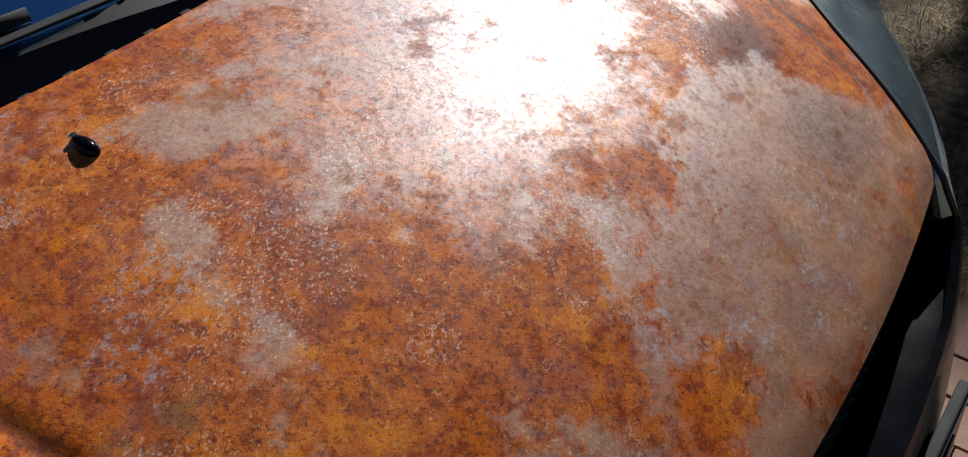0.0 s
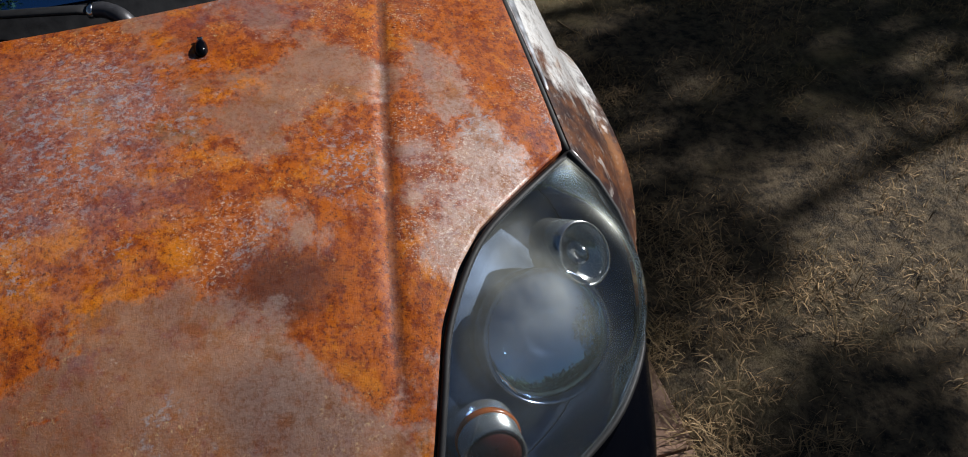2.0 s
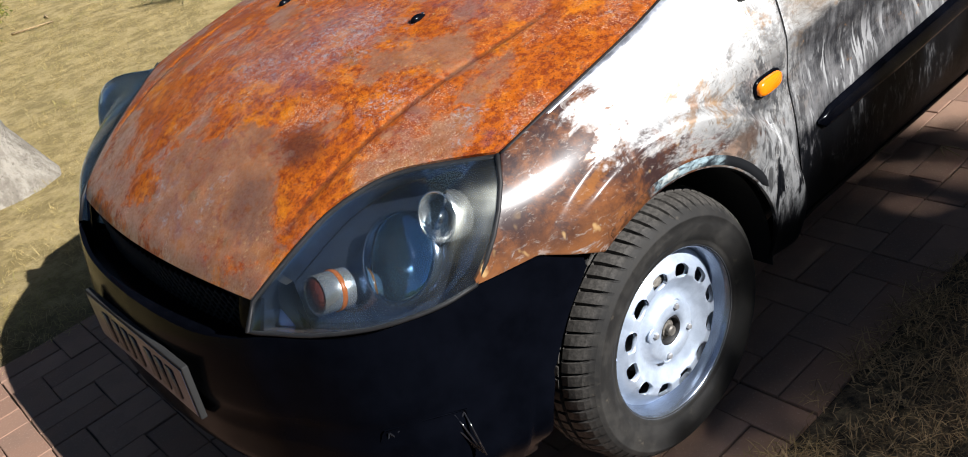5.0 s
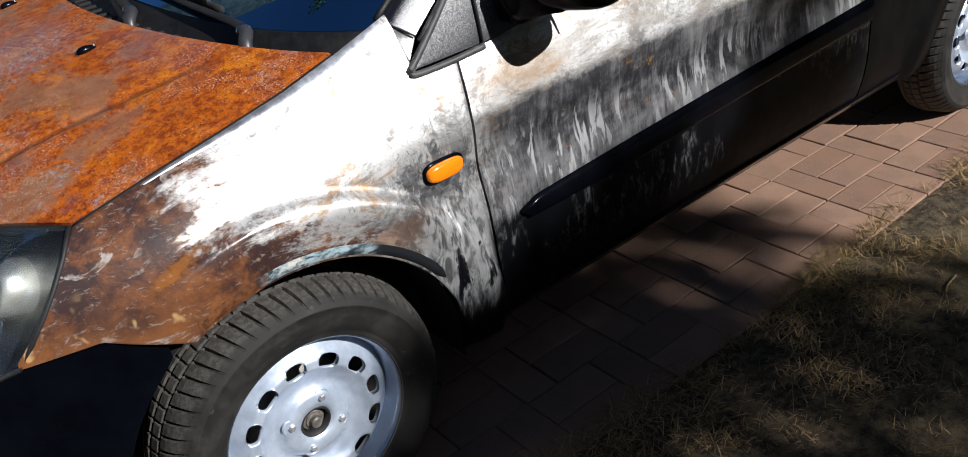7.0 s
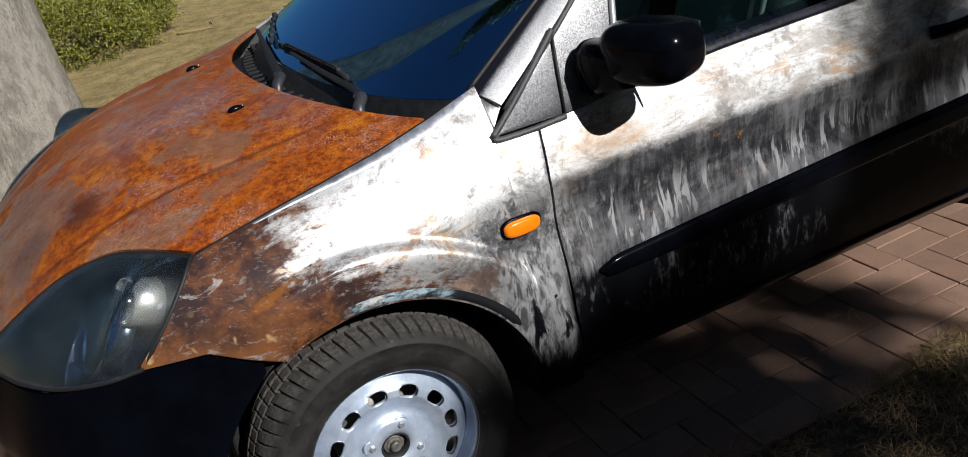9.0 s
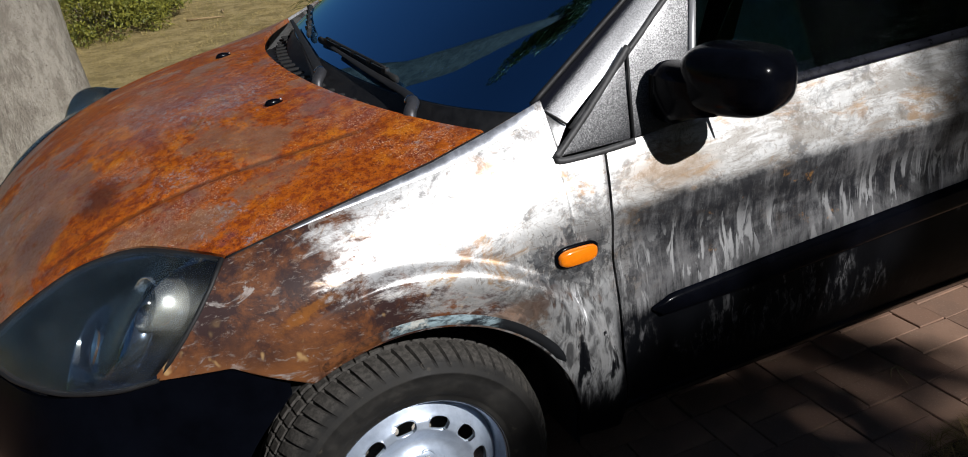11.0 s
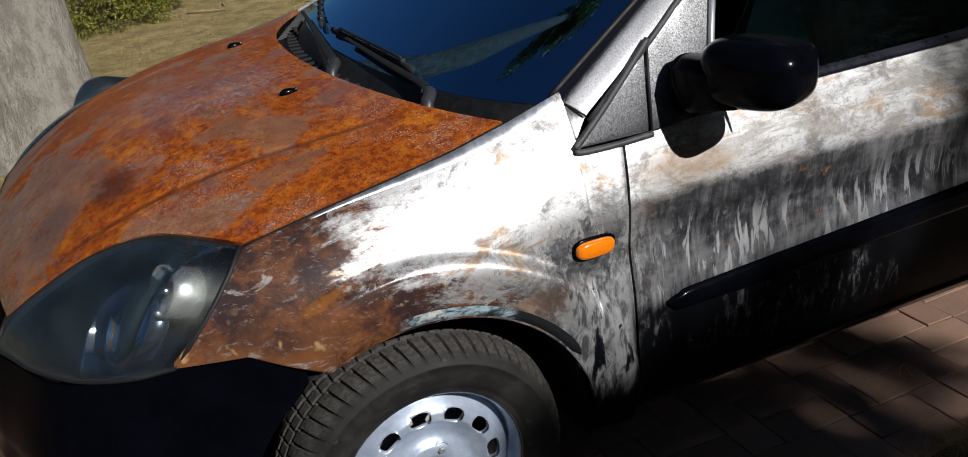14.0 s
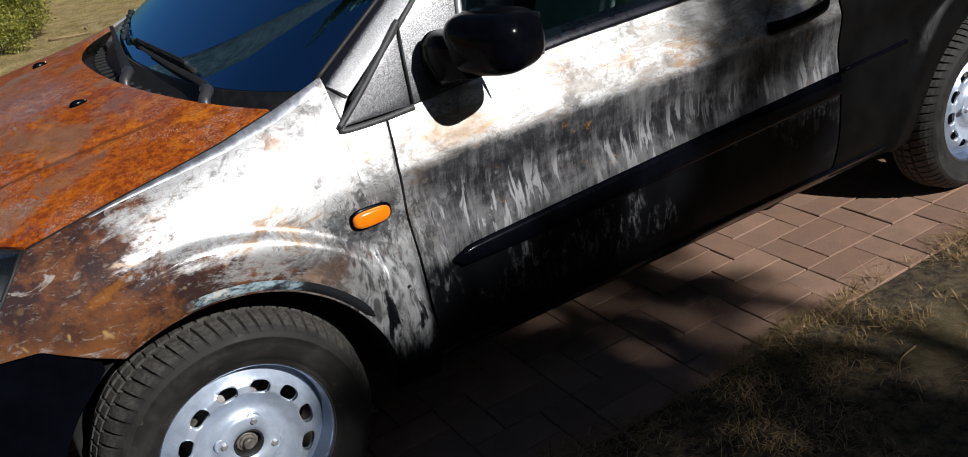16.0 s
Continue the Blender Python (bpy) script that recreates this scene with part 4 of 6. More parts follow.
for (x, y), zt in zip(plan, top_z):
    n = np.array((max(x - 0.15, 0.02), y * 0.55))
    n = n / np.linalg.norm(n)
    col = []
    low = 0.20
    for g in np.linspace(0, 1, 22):
        z = zt - g * (zt - low)
        out = 0.052 * smooth01(x, 0.28, 0.6) * (1 - 0.45 * smooth01(x, 0.62, 0.75)) * math.sin(min(1.0, g * 1.9) * math.pi / 2) - 0.06 * smooth01(g, 0.70, 1.0) - 0.006 * math.exp(-((g - 0.42) / 0.03) ** 2)
        if x < 0.33:
            out -= 0.9 * max(0.45 - z, 0) ** 2 * 0.6
        px = x + n[0] * out
        if abs(z - 0.285) < 0.356:
            px = max(px, math.sqrt(0.356 ** 2 - (z - 0.285) ** 2) + (x - 0.205) * 0.35)
        col.append((px, y + n[1] * out, z))
    half.append(col)
P = np.array(half + [[(a, -b, c) for a, b, c in col] for col in half[-2::-1]])
bumper = shell("front_bumper", P, 0.012, BUMPER, car, (1, 0, 0), "blue-black painted front bumper")
# grille and plate
grille = under(mesh_object("grille_back", [(0.60, -0.47, 0.672), (0.60, 0.47, 0.672), (0.60, 0.47, 0.40), (0.60, -0.47, 0.40), (0.585, -0.47, 0.672), (0.585, 0.47, 0.672), (0.585, 0.47, 0.40), (0.585, -0.47, 0.40)], [(0, 1, 2, 3), (7, 6, 5, 4), (0, 4, 5, 1), (3, 2, 6, 7)], UNDER, False), car)
grille.name = "grille"
nose = lambda y: 0.684 - 0.24 * y * y
for k in range(30):
    for lean in (1, -1):
        y0 = -0.36 + 0.0248 * k
        y1 = max(-0.36, min(0.36, y0 + 0.075 * lean))
        top, low = 0.640 - 0.02 * y0 * y0, 0.640 - 0.075 * abs(y1 - y0) / 0.075 - 0.02 * y1 * y1
        tube("grille_bar", [(nose(y0) + 0.001 * lean, y0, top), (nose(y1) + 0.004 + 0.001 * lean, y1, low)], 0.0022, UNDER, grille, "", 5)
# glossy lip below the grille
P = np.array([[(0.59 + g * (float(np.interp(abs(v) * 0.455, [0, 0.15, 0.30, 0.43, 0.46], [0.757, 0.752, 0.735, 0.700, 0.682])) - 0.008 - 0.59), v * 0.455, 0.535 + 0.030 * g ** 0.6) for v in np.linspace(-1, 1, 41)] for g in np.linspace(0, 1, 8)])
shell("grille_lip", P, 0.006, BUMPER, car, (0, 0, 1), "glossy blue-black lip below the grille")
# the bumper rises between grille and lamp
for side in (1, -1):
    P = np.array([[((0.690 + (0.70 - y) * 0.045) * (1 - g) + (0.648 - 0.19 * y * y + 0.036) * g, side * y, 0.540 + (0.672 - 0.12 * (y - 0.36) - 0.540) * g) for g in np.linspace(0, 1, 8)] for y in np.linspace(0.385, 0.447, 8)])
    shell("grille_cheek", P, 0.010, BUMPER, bumper, (1, 0.3 * side, 0.2), "blue-black cheek beside the grille")
# mesh before the fog lamps
for side in (1, -1):
    fog = tube("fog_grille", [(x + 0.004, side * (y + 0.006), z) for x, y, z in ((0.492, 0.760, 0.446), (0.540, 0.735, 0.452), (0.612, 0.682, 0.450), (0.650, 0.640, 0.36), (0.56, 0.722, 0.32), (0.50, 0.755, 0.36))], 0.0014, BUMPER, bumper, "black mesh before the fog lamp", 8, closed=True)
    for k in range(9):
        g = k / 8
        a = np.array((0.500, side * 0.762, 0.440)) * (1 - g) + np.array((0.612, side * 0.690, 0.442)) * g
        for lean in (-0.3, 0.3):
            b = a + np.array((0.62 * lean * 0.25, -side * 0.40 * lean * 0.25, -0.085))
            b[0] = min(max(b[0], 0.50), 0.63)
            tube("fog_bar", [tuple(a), tuple(b)], 0.0018, SHINE, fog, "", 6)
plate = part("number_plate", box_bm((0.004, 0.52, 0.112), (0.7865, 0.0, 0.457), (0, -4, 0), 0.001), PLATE, bumper, "white plate coloured dark for the car's shade, in a black frame")
part("plate_frame", box_bm((0.014, 0.535, 0.127), (0.7795, 0.0, 0.457), (0, -4, 0), 0.003), UNDER, plate)
for k, y in enumerate((0.19, 0.135, 0.08, 0.0, -0.05, -0.10, -0.16)):
    part("plate_bar", box_bm((0.003, 0.034, 0.072), (0.7895, y, 0.457), (0, -4, 0)), PLATE_INK, plate)

# headlamps
HOOD_LINE = [(x, y, float(hood_z(x, y)) - 0.004) for x, y in [(0.258, 0.712), (0.322, 0.636), (0.374, 0.576), (0.423, 0.538), (0.485, 0.503), (0.540, 0.484), (0.598, 0.464), (0.657, 0.440)]]
WING_LINE = [(0.258, 0.714, 0.812)] + [(0.258 + 0.150 * g, float(side_y(0.258 + 0.148 * g, 0.812 - 0.160 * g)) - 0.002 + (1 - g) * 0.0, 0.812 - 0.160 * g) for g in (0.2, 0.4, 0.6, 0.8)] + [(0.409, 0.764, 0.652)]
low_line = curve(LAMP_LOW, 30)
top_line = curve(HOOD_LINE, 30)


def lamp_grid(sink, shrink=0.0, bulge=1.0, nu=34, nv=26):
    G = coons(top_line, low_line, WING_LINE, [HOOD_LINE[-1], LAMP_LOW[-1]], nu, nv)
    u, v = np.linspace(0, 1, nu)[:, None], np.linspace(0, 1, nv)[None]
    out = np.array((0.66, 0.50, 0.56)) / 1.0
    hump = (np.sin(np.pi * u) ** 0.8 * np.sin(np.pi * v) ** 0.8)[..., None]
    crown = (np.exp(-((u - 0.14) / 0.085) ** 2) * np.sin(np.pi * np.clip(v, 0, 1)) ** 0.9 * np.sin(np.pi * u) ** 0.15)[..., None]
    G = G + out * (0.021 * bulge * hump) + np.array((0.28, 0.40, 0.80)) * (0.048 * bulge * crown) - out * sink
    if shrink:
        c = G.mean((0, 1))
        G = c + (G - c) * (1 - shrink)
    return G


def bowl(name, at, aim, r, depth, material, parent, label="", squash=1.0, rim=0.006, skirt=0.05):
    prof = [(r + rim, -skirt), (r + rim, 0.004), (r, 0.004)] + [(r * math.cos(a), -depth * math.sin(a)) for a in np.linspace(0, math.pi / 2 - 0.03, 12)]
    ob = lathe(name, [(p, h) for p, h in prof], (0, 0, 0), 40, material, parent, (0, 1, 0), label)
    z = Vector((0, 1, 0)).rotation_difference(Vector(aim)).to_matrix().to_4x4()
    ob.data.transform(Matrix.Translation(at) @ z @ Matrix.Diagonal((1, 1, squash, 1)))
    return ob


def dome(name, at, aim, r, height, material, parent, label="", squash=1.0):
    prof = [(r * math.cos(a), height * math.sin(a)) for a in np.linspace(0, math.pi / 2, 12)]
    ob = lathe(name, prof, (0, 0, 0), 36, material, parent, (0, 1, 0), label)
    z = Vector((0, 1, 0)).rotation_difference(Vector(aim)).to_matrix().to_4x4()
    ob.data.transform(Matrix.Translation(at) @ z @ Matrix.Diagonal((1, 1, squash, 1)))
    return ob


for side in (1, -1):
    m = (lambda A: A) if side > 0 else flip
    s = lambda p: (p[0], side * p[1], p[2])
    lamp = shell("headlamp", m(lamp_grid(0.092, 0.04, 0.25)), 0.006, HOUSING, car, (1, 0.4 * side, 0.3), "clouded headlamp with round reflectors")
    lens = shell("lamp_lens", m(lamp_grid(0.0, 0.0, 1.0 if side > 0 else 1.7)), 0.003, LENS, lamp, (1, 0.4 * side, 0.3), "hazy scratched clear cover")
    lens.visible_shadow = False
    A, B = lamp_grid(0.004), lamp_grid(0.092, 0.04, 0.25)
    loop = lambda G: np.vstack([G[:, 0], G[-1, 1:], G[-2::-1, -1], G[0, -2::-1]])
    wall = np.stack([loop(A), loop(A) * 0.5 + loop(B) * 0.5, loop(B)], 1)
    under(mesh_object("lamp_wall", m(wall.reshape(-1, 3)), [(3 * i + j, 3 * i + 3 + j, 3 * i + 4 + j, 3 * i + 1 + j) for i in range(len(wall) - 1) for j in range(2)], HOUSING), lamp, "grey inner surround")
    aim = s((0.79, 0.17, 0.59))
    bowl("main_reflector", s((0.452, 0.625, 0.690)), aim, 0.080, 0.020, BOWL, lamp, "round low-beam reflector", rim=0.004, skirt=0.03)
    glass = dome("main_glass", s((0.454, 0.6255, 0.691)), aim, 0.080, 0.012, INNER_LENS, lamp, "bluish inner lens")
    glass.visible_shadow = False
    bowl("bulb_shield", s((0.446, 0.624, 0.687)), aim, 0.026, 0.010, SATIN, lamp, rim=0.003, skirt=0.008)
    high = s((0.80, 0.38, 0.46))
    bowl("beam_reflector", s((0.392, 0.690, 0.756)), high, 0.033, 0.018, CUP, lamp, "small high-beam reflector", 1.25, 0.003, 0.06)
    dome("beam_bulb", s((0.382, 0.685, 0.750)), high, 0.013, 0.020, CHROME, lamp, "bright bulb cap", 1.3)
    axis = s((0.95, 0.02, 0.31))
    ts = bowl("turn_reflector", s((0.576, 0.526, 0.654)), axis, 0.033, 0.012, CUP, lamp, "chrome turn-signal cup", 1.0, 0.004, 0.06)
    dome("turn_bulb", s((0.5765, 0.5260, 0.6542)), axis, 0.0318, 0.012, AMBER_DARK, lamp, "dark amber bulb cap")
    ring = lathe("amber_ring", [(0.0365, -0.040), (0.0390, -0.039), (0.0390, -0.031), (0.0365, -0.030)], (0, 0, 0), 36, RING, ts)
    ring.data.transform(Matrix.Translation(s((0.576, 0.526, 0.654))) @ Vector((0, 1, 0)).rotation_difference(Vector(axis)).to_matrix().to_4x4())
    rim = np.vstack([top_line, [LAMP_LOW[-1]], low_line[::-1], WING_LINE[::-1]])
    keep = [rim[0]]
    for p in rim[1:]:
        if np.linalg.norm(p - keep[-1]) > 0.004:
            keep.append(p)
    tube("lamp_seal", m(np.array(keep)), 0.0045, RUBBER, lamp, "black rubber seal", 6, closed=True)

# shut-line seals between hood and wing
for side in (1, -1):
    tube("hood_seal", [(x, side * 0.7145, float(edge_z(x)) - 0.010) for x in np.linspace(-0.24, 0.25, 24)], 0.006, RUBBER, car, "black gap seal", 6)
    band = []
    for x in np.linspace(-0.335, 0.14, 30):
        col = []
        for g in np.linspace(0, 1, 5):
            z = float(edge_z(x)) - 0.004 - g * (0.004 + 0.014 * float(smooth01(x, 0.14, -0.25)))
            col.append((x, side * (float(side_y(x, z)) + 0.0015), z))
        band.append(col)
    shell("wing_edge", np.array(band), 0.003, WING_EDGE, car, (0, 0.3 * side, 1), "worn wing edge, bluish for the sky sheen on it")

# washer nozzles
for y in (0.276, -0.276):
    top = float(hood_z(0.04, y))
    bm = bmesh.new()
    bmesh.ops.create_uvsphere(bm, u_segments=24, v_segments=14, radius=1)
    for v in bm.verts:
        lean = 0.5 + 0.5 * v.co.x
        v.co.y *= 0.62 + 0.38 * lean
        v.co.z = v.co.z * (0.55 + 0.45 * lean) if v.co.z > 0 else v.co.z * 0.4
    bmesh.ops.transform(bm, matrix=pose(0.041, y, top + 0.001, 0, 7, 0) @ Matrix.Diagonal((0.020, 0.0105, 0.0125, 1)), verts=bm.verts[:])
    noz = part("washer_nozzle", bm, GLOSS_BLACK, car, "black teardrop washer nozzle")
    part("nozzle_tip", box_bm((0.005, 0.008, 0.005), (0.026, y, float(hood_z(0.026, y)) + 0.005), bevel=0.0015), CHROME, noz)

# cowl, windscreen, roof
def screen_base(y):
    y = abs(y)
    return (-0.145 - 0.22 * y ** 2 - 0.76 * y ** 6, y, 0.946 - 0.022 * y ** 2)


def screen_point(v, g):
    """v: -1 to 1 across, g: 0 base to 1 at the roof."""
    w = 0.695 + (0.565 - 0.695) * g
    x0, _, z0 = screen_base(v * 0.695)
    x1, z1 = -1.04 - 0.06 * v * v - 0.05 * v ** 6, 1.405 - 0.03 * v * v
    sag = 0.030 * math.sin(math.pi * g)
    return x0 + (x1 - x0) * g + 0.5 * sag, v * w, z0 + (z1 - z0) * g + 0.8 * sag


P = np.array([[screen_point(v, g) for v in np.linspace(-1, 1, 41)] for g in np.linspace(0, 1, 26)])
screen = shell("windscreen", P, 0.004, SCREEN, car, (0.5, 0, 0.8), "clean windscreen, the sky's blue reflection tinted into its gloss")
screen.visible_shadow = False
band = np.array([[np.array(screen_point(v, g)) + (0, 0, -0.006) for v in np.linspace(-1, 1, 41)] for g in (0.0, 0.03, 0.07)])
shell("screen_edge", band, 0.002, BLACK, screen, (0.5, 0, 0.8), "black printed lower edge")
P = np.array([[(lambda a, b: np.array(a) * (1 - g) + np.array(b) * g + np.array((0, 0, -0.026 * math.sin(math.pi * g))))((-0.030 - 0.37 * (v * 0.70) ** 2 - 0.05 * (v * 0.70) ** 4, v * 0.70, float(hood_z(-0.05, v * 0.70)) - 0.028 - 0.01 * abs(v)), (screen_base(v * 0.695)[0] + 0.004, v * 0.695, screen_base(v * 0.695)[2] - 0.003)) for v in np.linspace(-1, 1, 41)] for g in np.linspace(0, 1, 7)])
cowl = shell("cowl", P, 0.008, COWL, car, (0, 0, 1), "dusty grey plastic cowl below the windscreen")
for k in range(22):
    y = -0.55 + 0.05 * k
    x0 = -0.070 - 0.36 * y * y
    part("cowl_slot", box_bm((0.030, 0.014, 0.005), (x0 - 0.012, y, float(hood_z(x0, y)) - 0.038), bevel=0.0015), UNDER, cowl)
P = np.array([[(x, v * (0.575 - 0.04 * max(0, (-2.4 - x))), 1.405 + 0.055 * math.sin(math.pi * np.clip((-1.02 - x) / 1.9, 0, 1)) - 0.03 * v * v - 0.10 * max(0, -2.6 - x)) for v in np.linspace(-1, 1, 25)] for x in np.linspace(-1.04, -2.95, 30)])
shell("roof", P, 0.02, QUARTER, car, (0, 0, 1), "dark roof panel")
P = np.array([[(-2.95 - 0.20 * g, v * (0.56 + 0.14 * g), 1.36 - 0.42 * g) for v in np.linspace(-1, 1, 15)] for g in np.linspace(0, 1, 8)])
shell("rear_window", P, 0.005, GLASS, car, (-1, 0, 0.3), "dark rear window")
P = np.array([[(-3.06 - 0.10 * math.sin(math.pi * g * 0.9), v * (0.76 - 0.05 * g), 0.27 + 0.68 * g) for v in np.linspace(-1, 1, 15)] for g in np.linspace(0, 1, 12)])
shell("tailgate", P, 0.02, QUARTER, car, (-1, 0, 0), "matt black tailgate and bumper")

# pillars, quarter triangles, sail panels, windows, mirrors
for side in (1, -1):
    s = lambda p: (p[0], side * p[1], p[2])
    outer = [(-0.346, 0.778, 0.868), (-0.386, 0.759, 0.917), (-0.545, 0.738, 1.042), (-0.625, 0.725, 1.110), (-0.85, 0.672, 1.262), (-1.10, 0.612, 1.388)]
    inner = [screen_point(1, g) for g in (0.015, 0.29, 0.40, 0.70, 1.0)]
    corner = loft([[outer[0], outer[1]], [np.array(outer[0]) * 0.5 + np.array(screen_point(1, -0.03)) * 0.5 + (0.012, 0.012, 0.012), np.array(outer[1]) * 0.5 + np.array(screen_point(1, 0.012)) * 0.5 + (0.008, 0.010, 0.008)], [screen_point(1, -0.045), screen_point(1, 0.012)]], 8)
    shell("wing_corner", corner * np.array((1, side, 1)), 0.01, SIDE, car, (0.5, side, 0.5), "white worn upper corner of the wing")
    a, b = curve(outer[1:], 40), curve(inner, 40)
    P = np.array([[p * (1 - g) + q * g + np.array((0.3, 0.5, 0.4)) * 0.016 * math.sin(math.pi * g) for g in np.linspace(0, 1, 9)] for p, q in zip(a, b)]) * np.array((1, side, 1))
    pillar = shell("pillar", P, 0.012, PILLAR, car, (0.5, side, 0.5), "silver flake pillar blackened along the glass")
    tube("pillar_seal", [tuple(np.array(s(p)) + np.array((0.0, 0.004 * side, 0.004))) for p in b], 0.006, RUBBER, pillar, "", 6)
    # lower seam of the pillar
    tube("pillar_seam", [tuple(np.array(p) * (1, side, 1) + np.array((0.001, 0.003 * side, 0.001))) for p in np.array([a[0] * (1 - g) + b[0] * g + np.array((0.3, 0.5, 0.4)) * 0.0165 * math.sin(math.pi * g) for g in np.linspace(0, 1, 8)])], 0.0022, RUBBER, pillar, "", 5)
    tri = [(-0.352, 0.783, 0.868), (-0.506, 0.788, 0.871), (-0.524, 0.745, 1.020)]
    P = coons([s(tri[0]), s(tri[1])], [s((-0.362, 0.780, 0.879)), s(tri[2])], [s(tri[0]), s((-0.362, 0.780, 0.879))], [s(tri[1]), s(tri[2])], 14, 14)
    panel = shell("corner_panel", P, 0.008, CORNER, car, (0.2, side, 0.3), "silver flake triangular corner panel")
    ring = curve([(-0.530, 0.747, 1.033), (-0.43, 0.766, 0.938), (-0.362, 0.782, 0.882), (-0.345, 0.785, 0.869), (-0.356, 0.788, 0.861), (-0.43, 0.791, 0.861), (-0.510, 0.793, 0.866)], 70)
    tube("corner_seal", ring * (1, side, 1), 0.0068, SEAL_GREY, panel, "weathered double rubber seal", 8)
    tube("upper_seal", np.array([(p[0] - 0.004, side * (p[1] + 0.004), p[2] - 0.004) for p in curve([(-0.386, 0.762, 0.912)] + outer[2:], 30)]), 0.0060, SEAL_GREY, panel, "", 8)
    tube("panel_gap", [s((-0.510, 0.791, 0.868)), s((-0.518, 0.770, 0.95)), s((-0.528, 0.747, 1.026))], 0.003, RUBBER, panel, "", 6)
    top = [(-0.532, 0.745, 1.026), (-0.59, 0.735, 1.065), (-0.625, 0.727, 1.102), (-0.70, 0.708, 1.155)]
    low = [(-0.514, 0.789, 0.871), (-0.575, 0.790, 0.875), (-0.605, 0.791, 0.879), (-0.640, 0.791, 0.884)]
    P = coons([s(p) for p in low], [s(p) for p in top], [s(low[0]), s(top[0])], [s(low[-1]), s((-0.66, 0.76, 1.0)), s(top[-1])], 10, 14)
    shell("sail_panel", P, 0.008, CORNER, car, (0.1, side, 0.2), "silver flake mirror panel")
    tube("sail_edge", [s((-0.643, 0.792, 0.886)), s((-0.664, 0.762, 1.0)), s((-0.705, 0.710, 1.158))], 0.007, SATIN, car, "", 6)
    # windows
    def wp(x, g):
        zb = door_high(x) + 0.02
        return (x - 0.08 * g * 0, side * (0.778 - 0.185 * g), zb + (1.385 - zb) * g)
    P = np.array([[wp(-0.645 - (0.45 * g if u == 0 else 0) - (1.13 - (0.45 * g if u == 0 else 0)) * u + (0.45 * g * (u - 1) if 0 < u < 1 else 0), g) for g in np.linspace(0, 1, 14)] for u in np.linspace(0, 1, 20)])
    pane = shell("side_window", P, 0.004, GLASS, car, (0, side, 0.3), "dark tinted door window, shut")
    pane.visible_shadow = False
    P = np.array([[(-1.85 - 0.95 * u, side * (0.778 - 0.185 * g), 0.945 + 0.43 * g) for g in np.linspace(0, 1, 8)] for u in np.linspace(0, 1, 10)])
    shell("rear_side_window", P, 0.004, GLASS, car, (0, side, 0.3), "dark rear side window")
    P = np.array([[(-1.775 - 0.08 * u, side * (0.782 - 0.185 * g), 0.92 + 0.47 * g) for g in np.linspace(0, 1, 8)] for u in np.linspace(0, 1, 4)])
    shell("door_pillar", P, 0.02, BLACK, car, (0, side, 0.3), "black door pillar")
    P = np.array([[(-2.80 - 0.26 * u - 0.1 * u * (1 - g), side * (0.782 - 0.185 * g), 0.92 + 0.47 * g - 0.04 * u) for g in np.linspace(0, 1, 8)] for u in np.linspace(0, 1, 4)])
    shell("rear_pillar", P, 0.02, QUARTER, car, (0, side, 0.3), "black rear pillar")
    tube("roof_rail", curve([s(p) for p in [(-0.70, 0.712, 1.160), (-0.85, 0.670, 1.258), (-1.10, 0.605, 1.388), (-1.6, 0.598, 1.425), (-2.2, 0.595, 1.425), (-2.9, 0.58, 1.36)]], 40), 0.017, BLACK, car, "black window frame", 8)

    # mirror
    bm = bmesh.new()
    bmesh.ops.create_uvsphere(bm, u_segments=36, v_segments=20, radius=1)
    for v in bm.verts:
        c = v.co
        for k in range(3):
            c[k] = math.copysign(abs(c[k]) ** (0.62, 0.55, 0.68)[k], c[k])
        c.x *= 1 - 0.16 * (c.y < 0) * abs(c.y)
        c.z = c.z * (1 - 0.10 * c.y * 0.5) + (0.06 * c.y)
    bmesh.ops.transform(bm, matrix=Matrix.Translation((-0.640, side * 0.920, 0.986)) @ Matrix.Rotation(radians(20 * side), 4, "Z") @ Matrix.Diagonal((0.070, side * 0.100, 0.062, 1)), verts=bm.verts[:])
    housing = part("door_mirror", bm, GLOSS_BLACK, car, "glossy black door mirror")
    # foot
    outline = curve([(-0.550, 0.985), (-0.549, 0.945), (-0.560, 0.902), (-0.585, 0.888), (-0.632, 0.898), (-0.642, 0.930), (-0.642, 0.970), (-0.612, 1.002), (-0.572, 1.004), (-0.550, 0.985)], 48)
    rows = []
    for y, lift, back, grow in ((0.784, 0.0, 0.0, 0.96), (0.800, 0.0, 0.0, 1.0), (0.845, 0.060, 0.0, 1.0), (0.870, 0.075, 0.008, 1.0), (0.900, 0.082, 0.022, 0.97), (0.925, 0.086, 0.034, 0.92)):
        row = []
        for px, pz in outline:
            pz = max(pz, 0.840 + lift)
            row.append((-0.58 + (px + 0.58) * grow - back, side * y, 0.94 + (pz - 0.94) * grow))
        rows.append(row)
    n = len(rows[0]) - 1
    skin = [(a * (n + 1) + b, a * (n + 1) + b + 1, (a + 1) * (n + 1) + b + 1, (a + 1) * (n + 1) + b) for a in range(len(rows) - 1) for b in range(n)]
    skin += [tuple(range(n)), tuple((len(rows) - 1) * (n + 1) + b for b in range(n))]
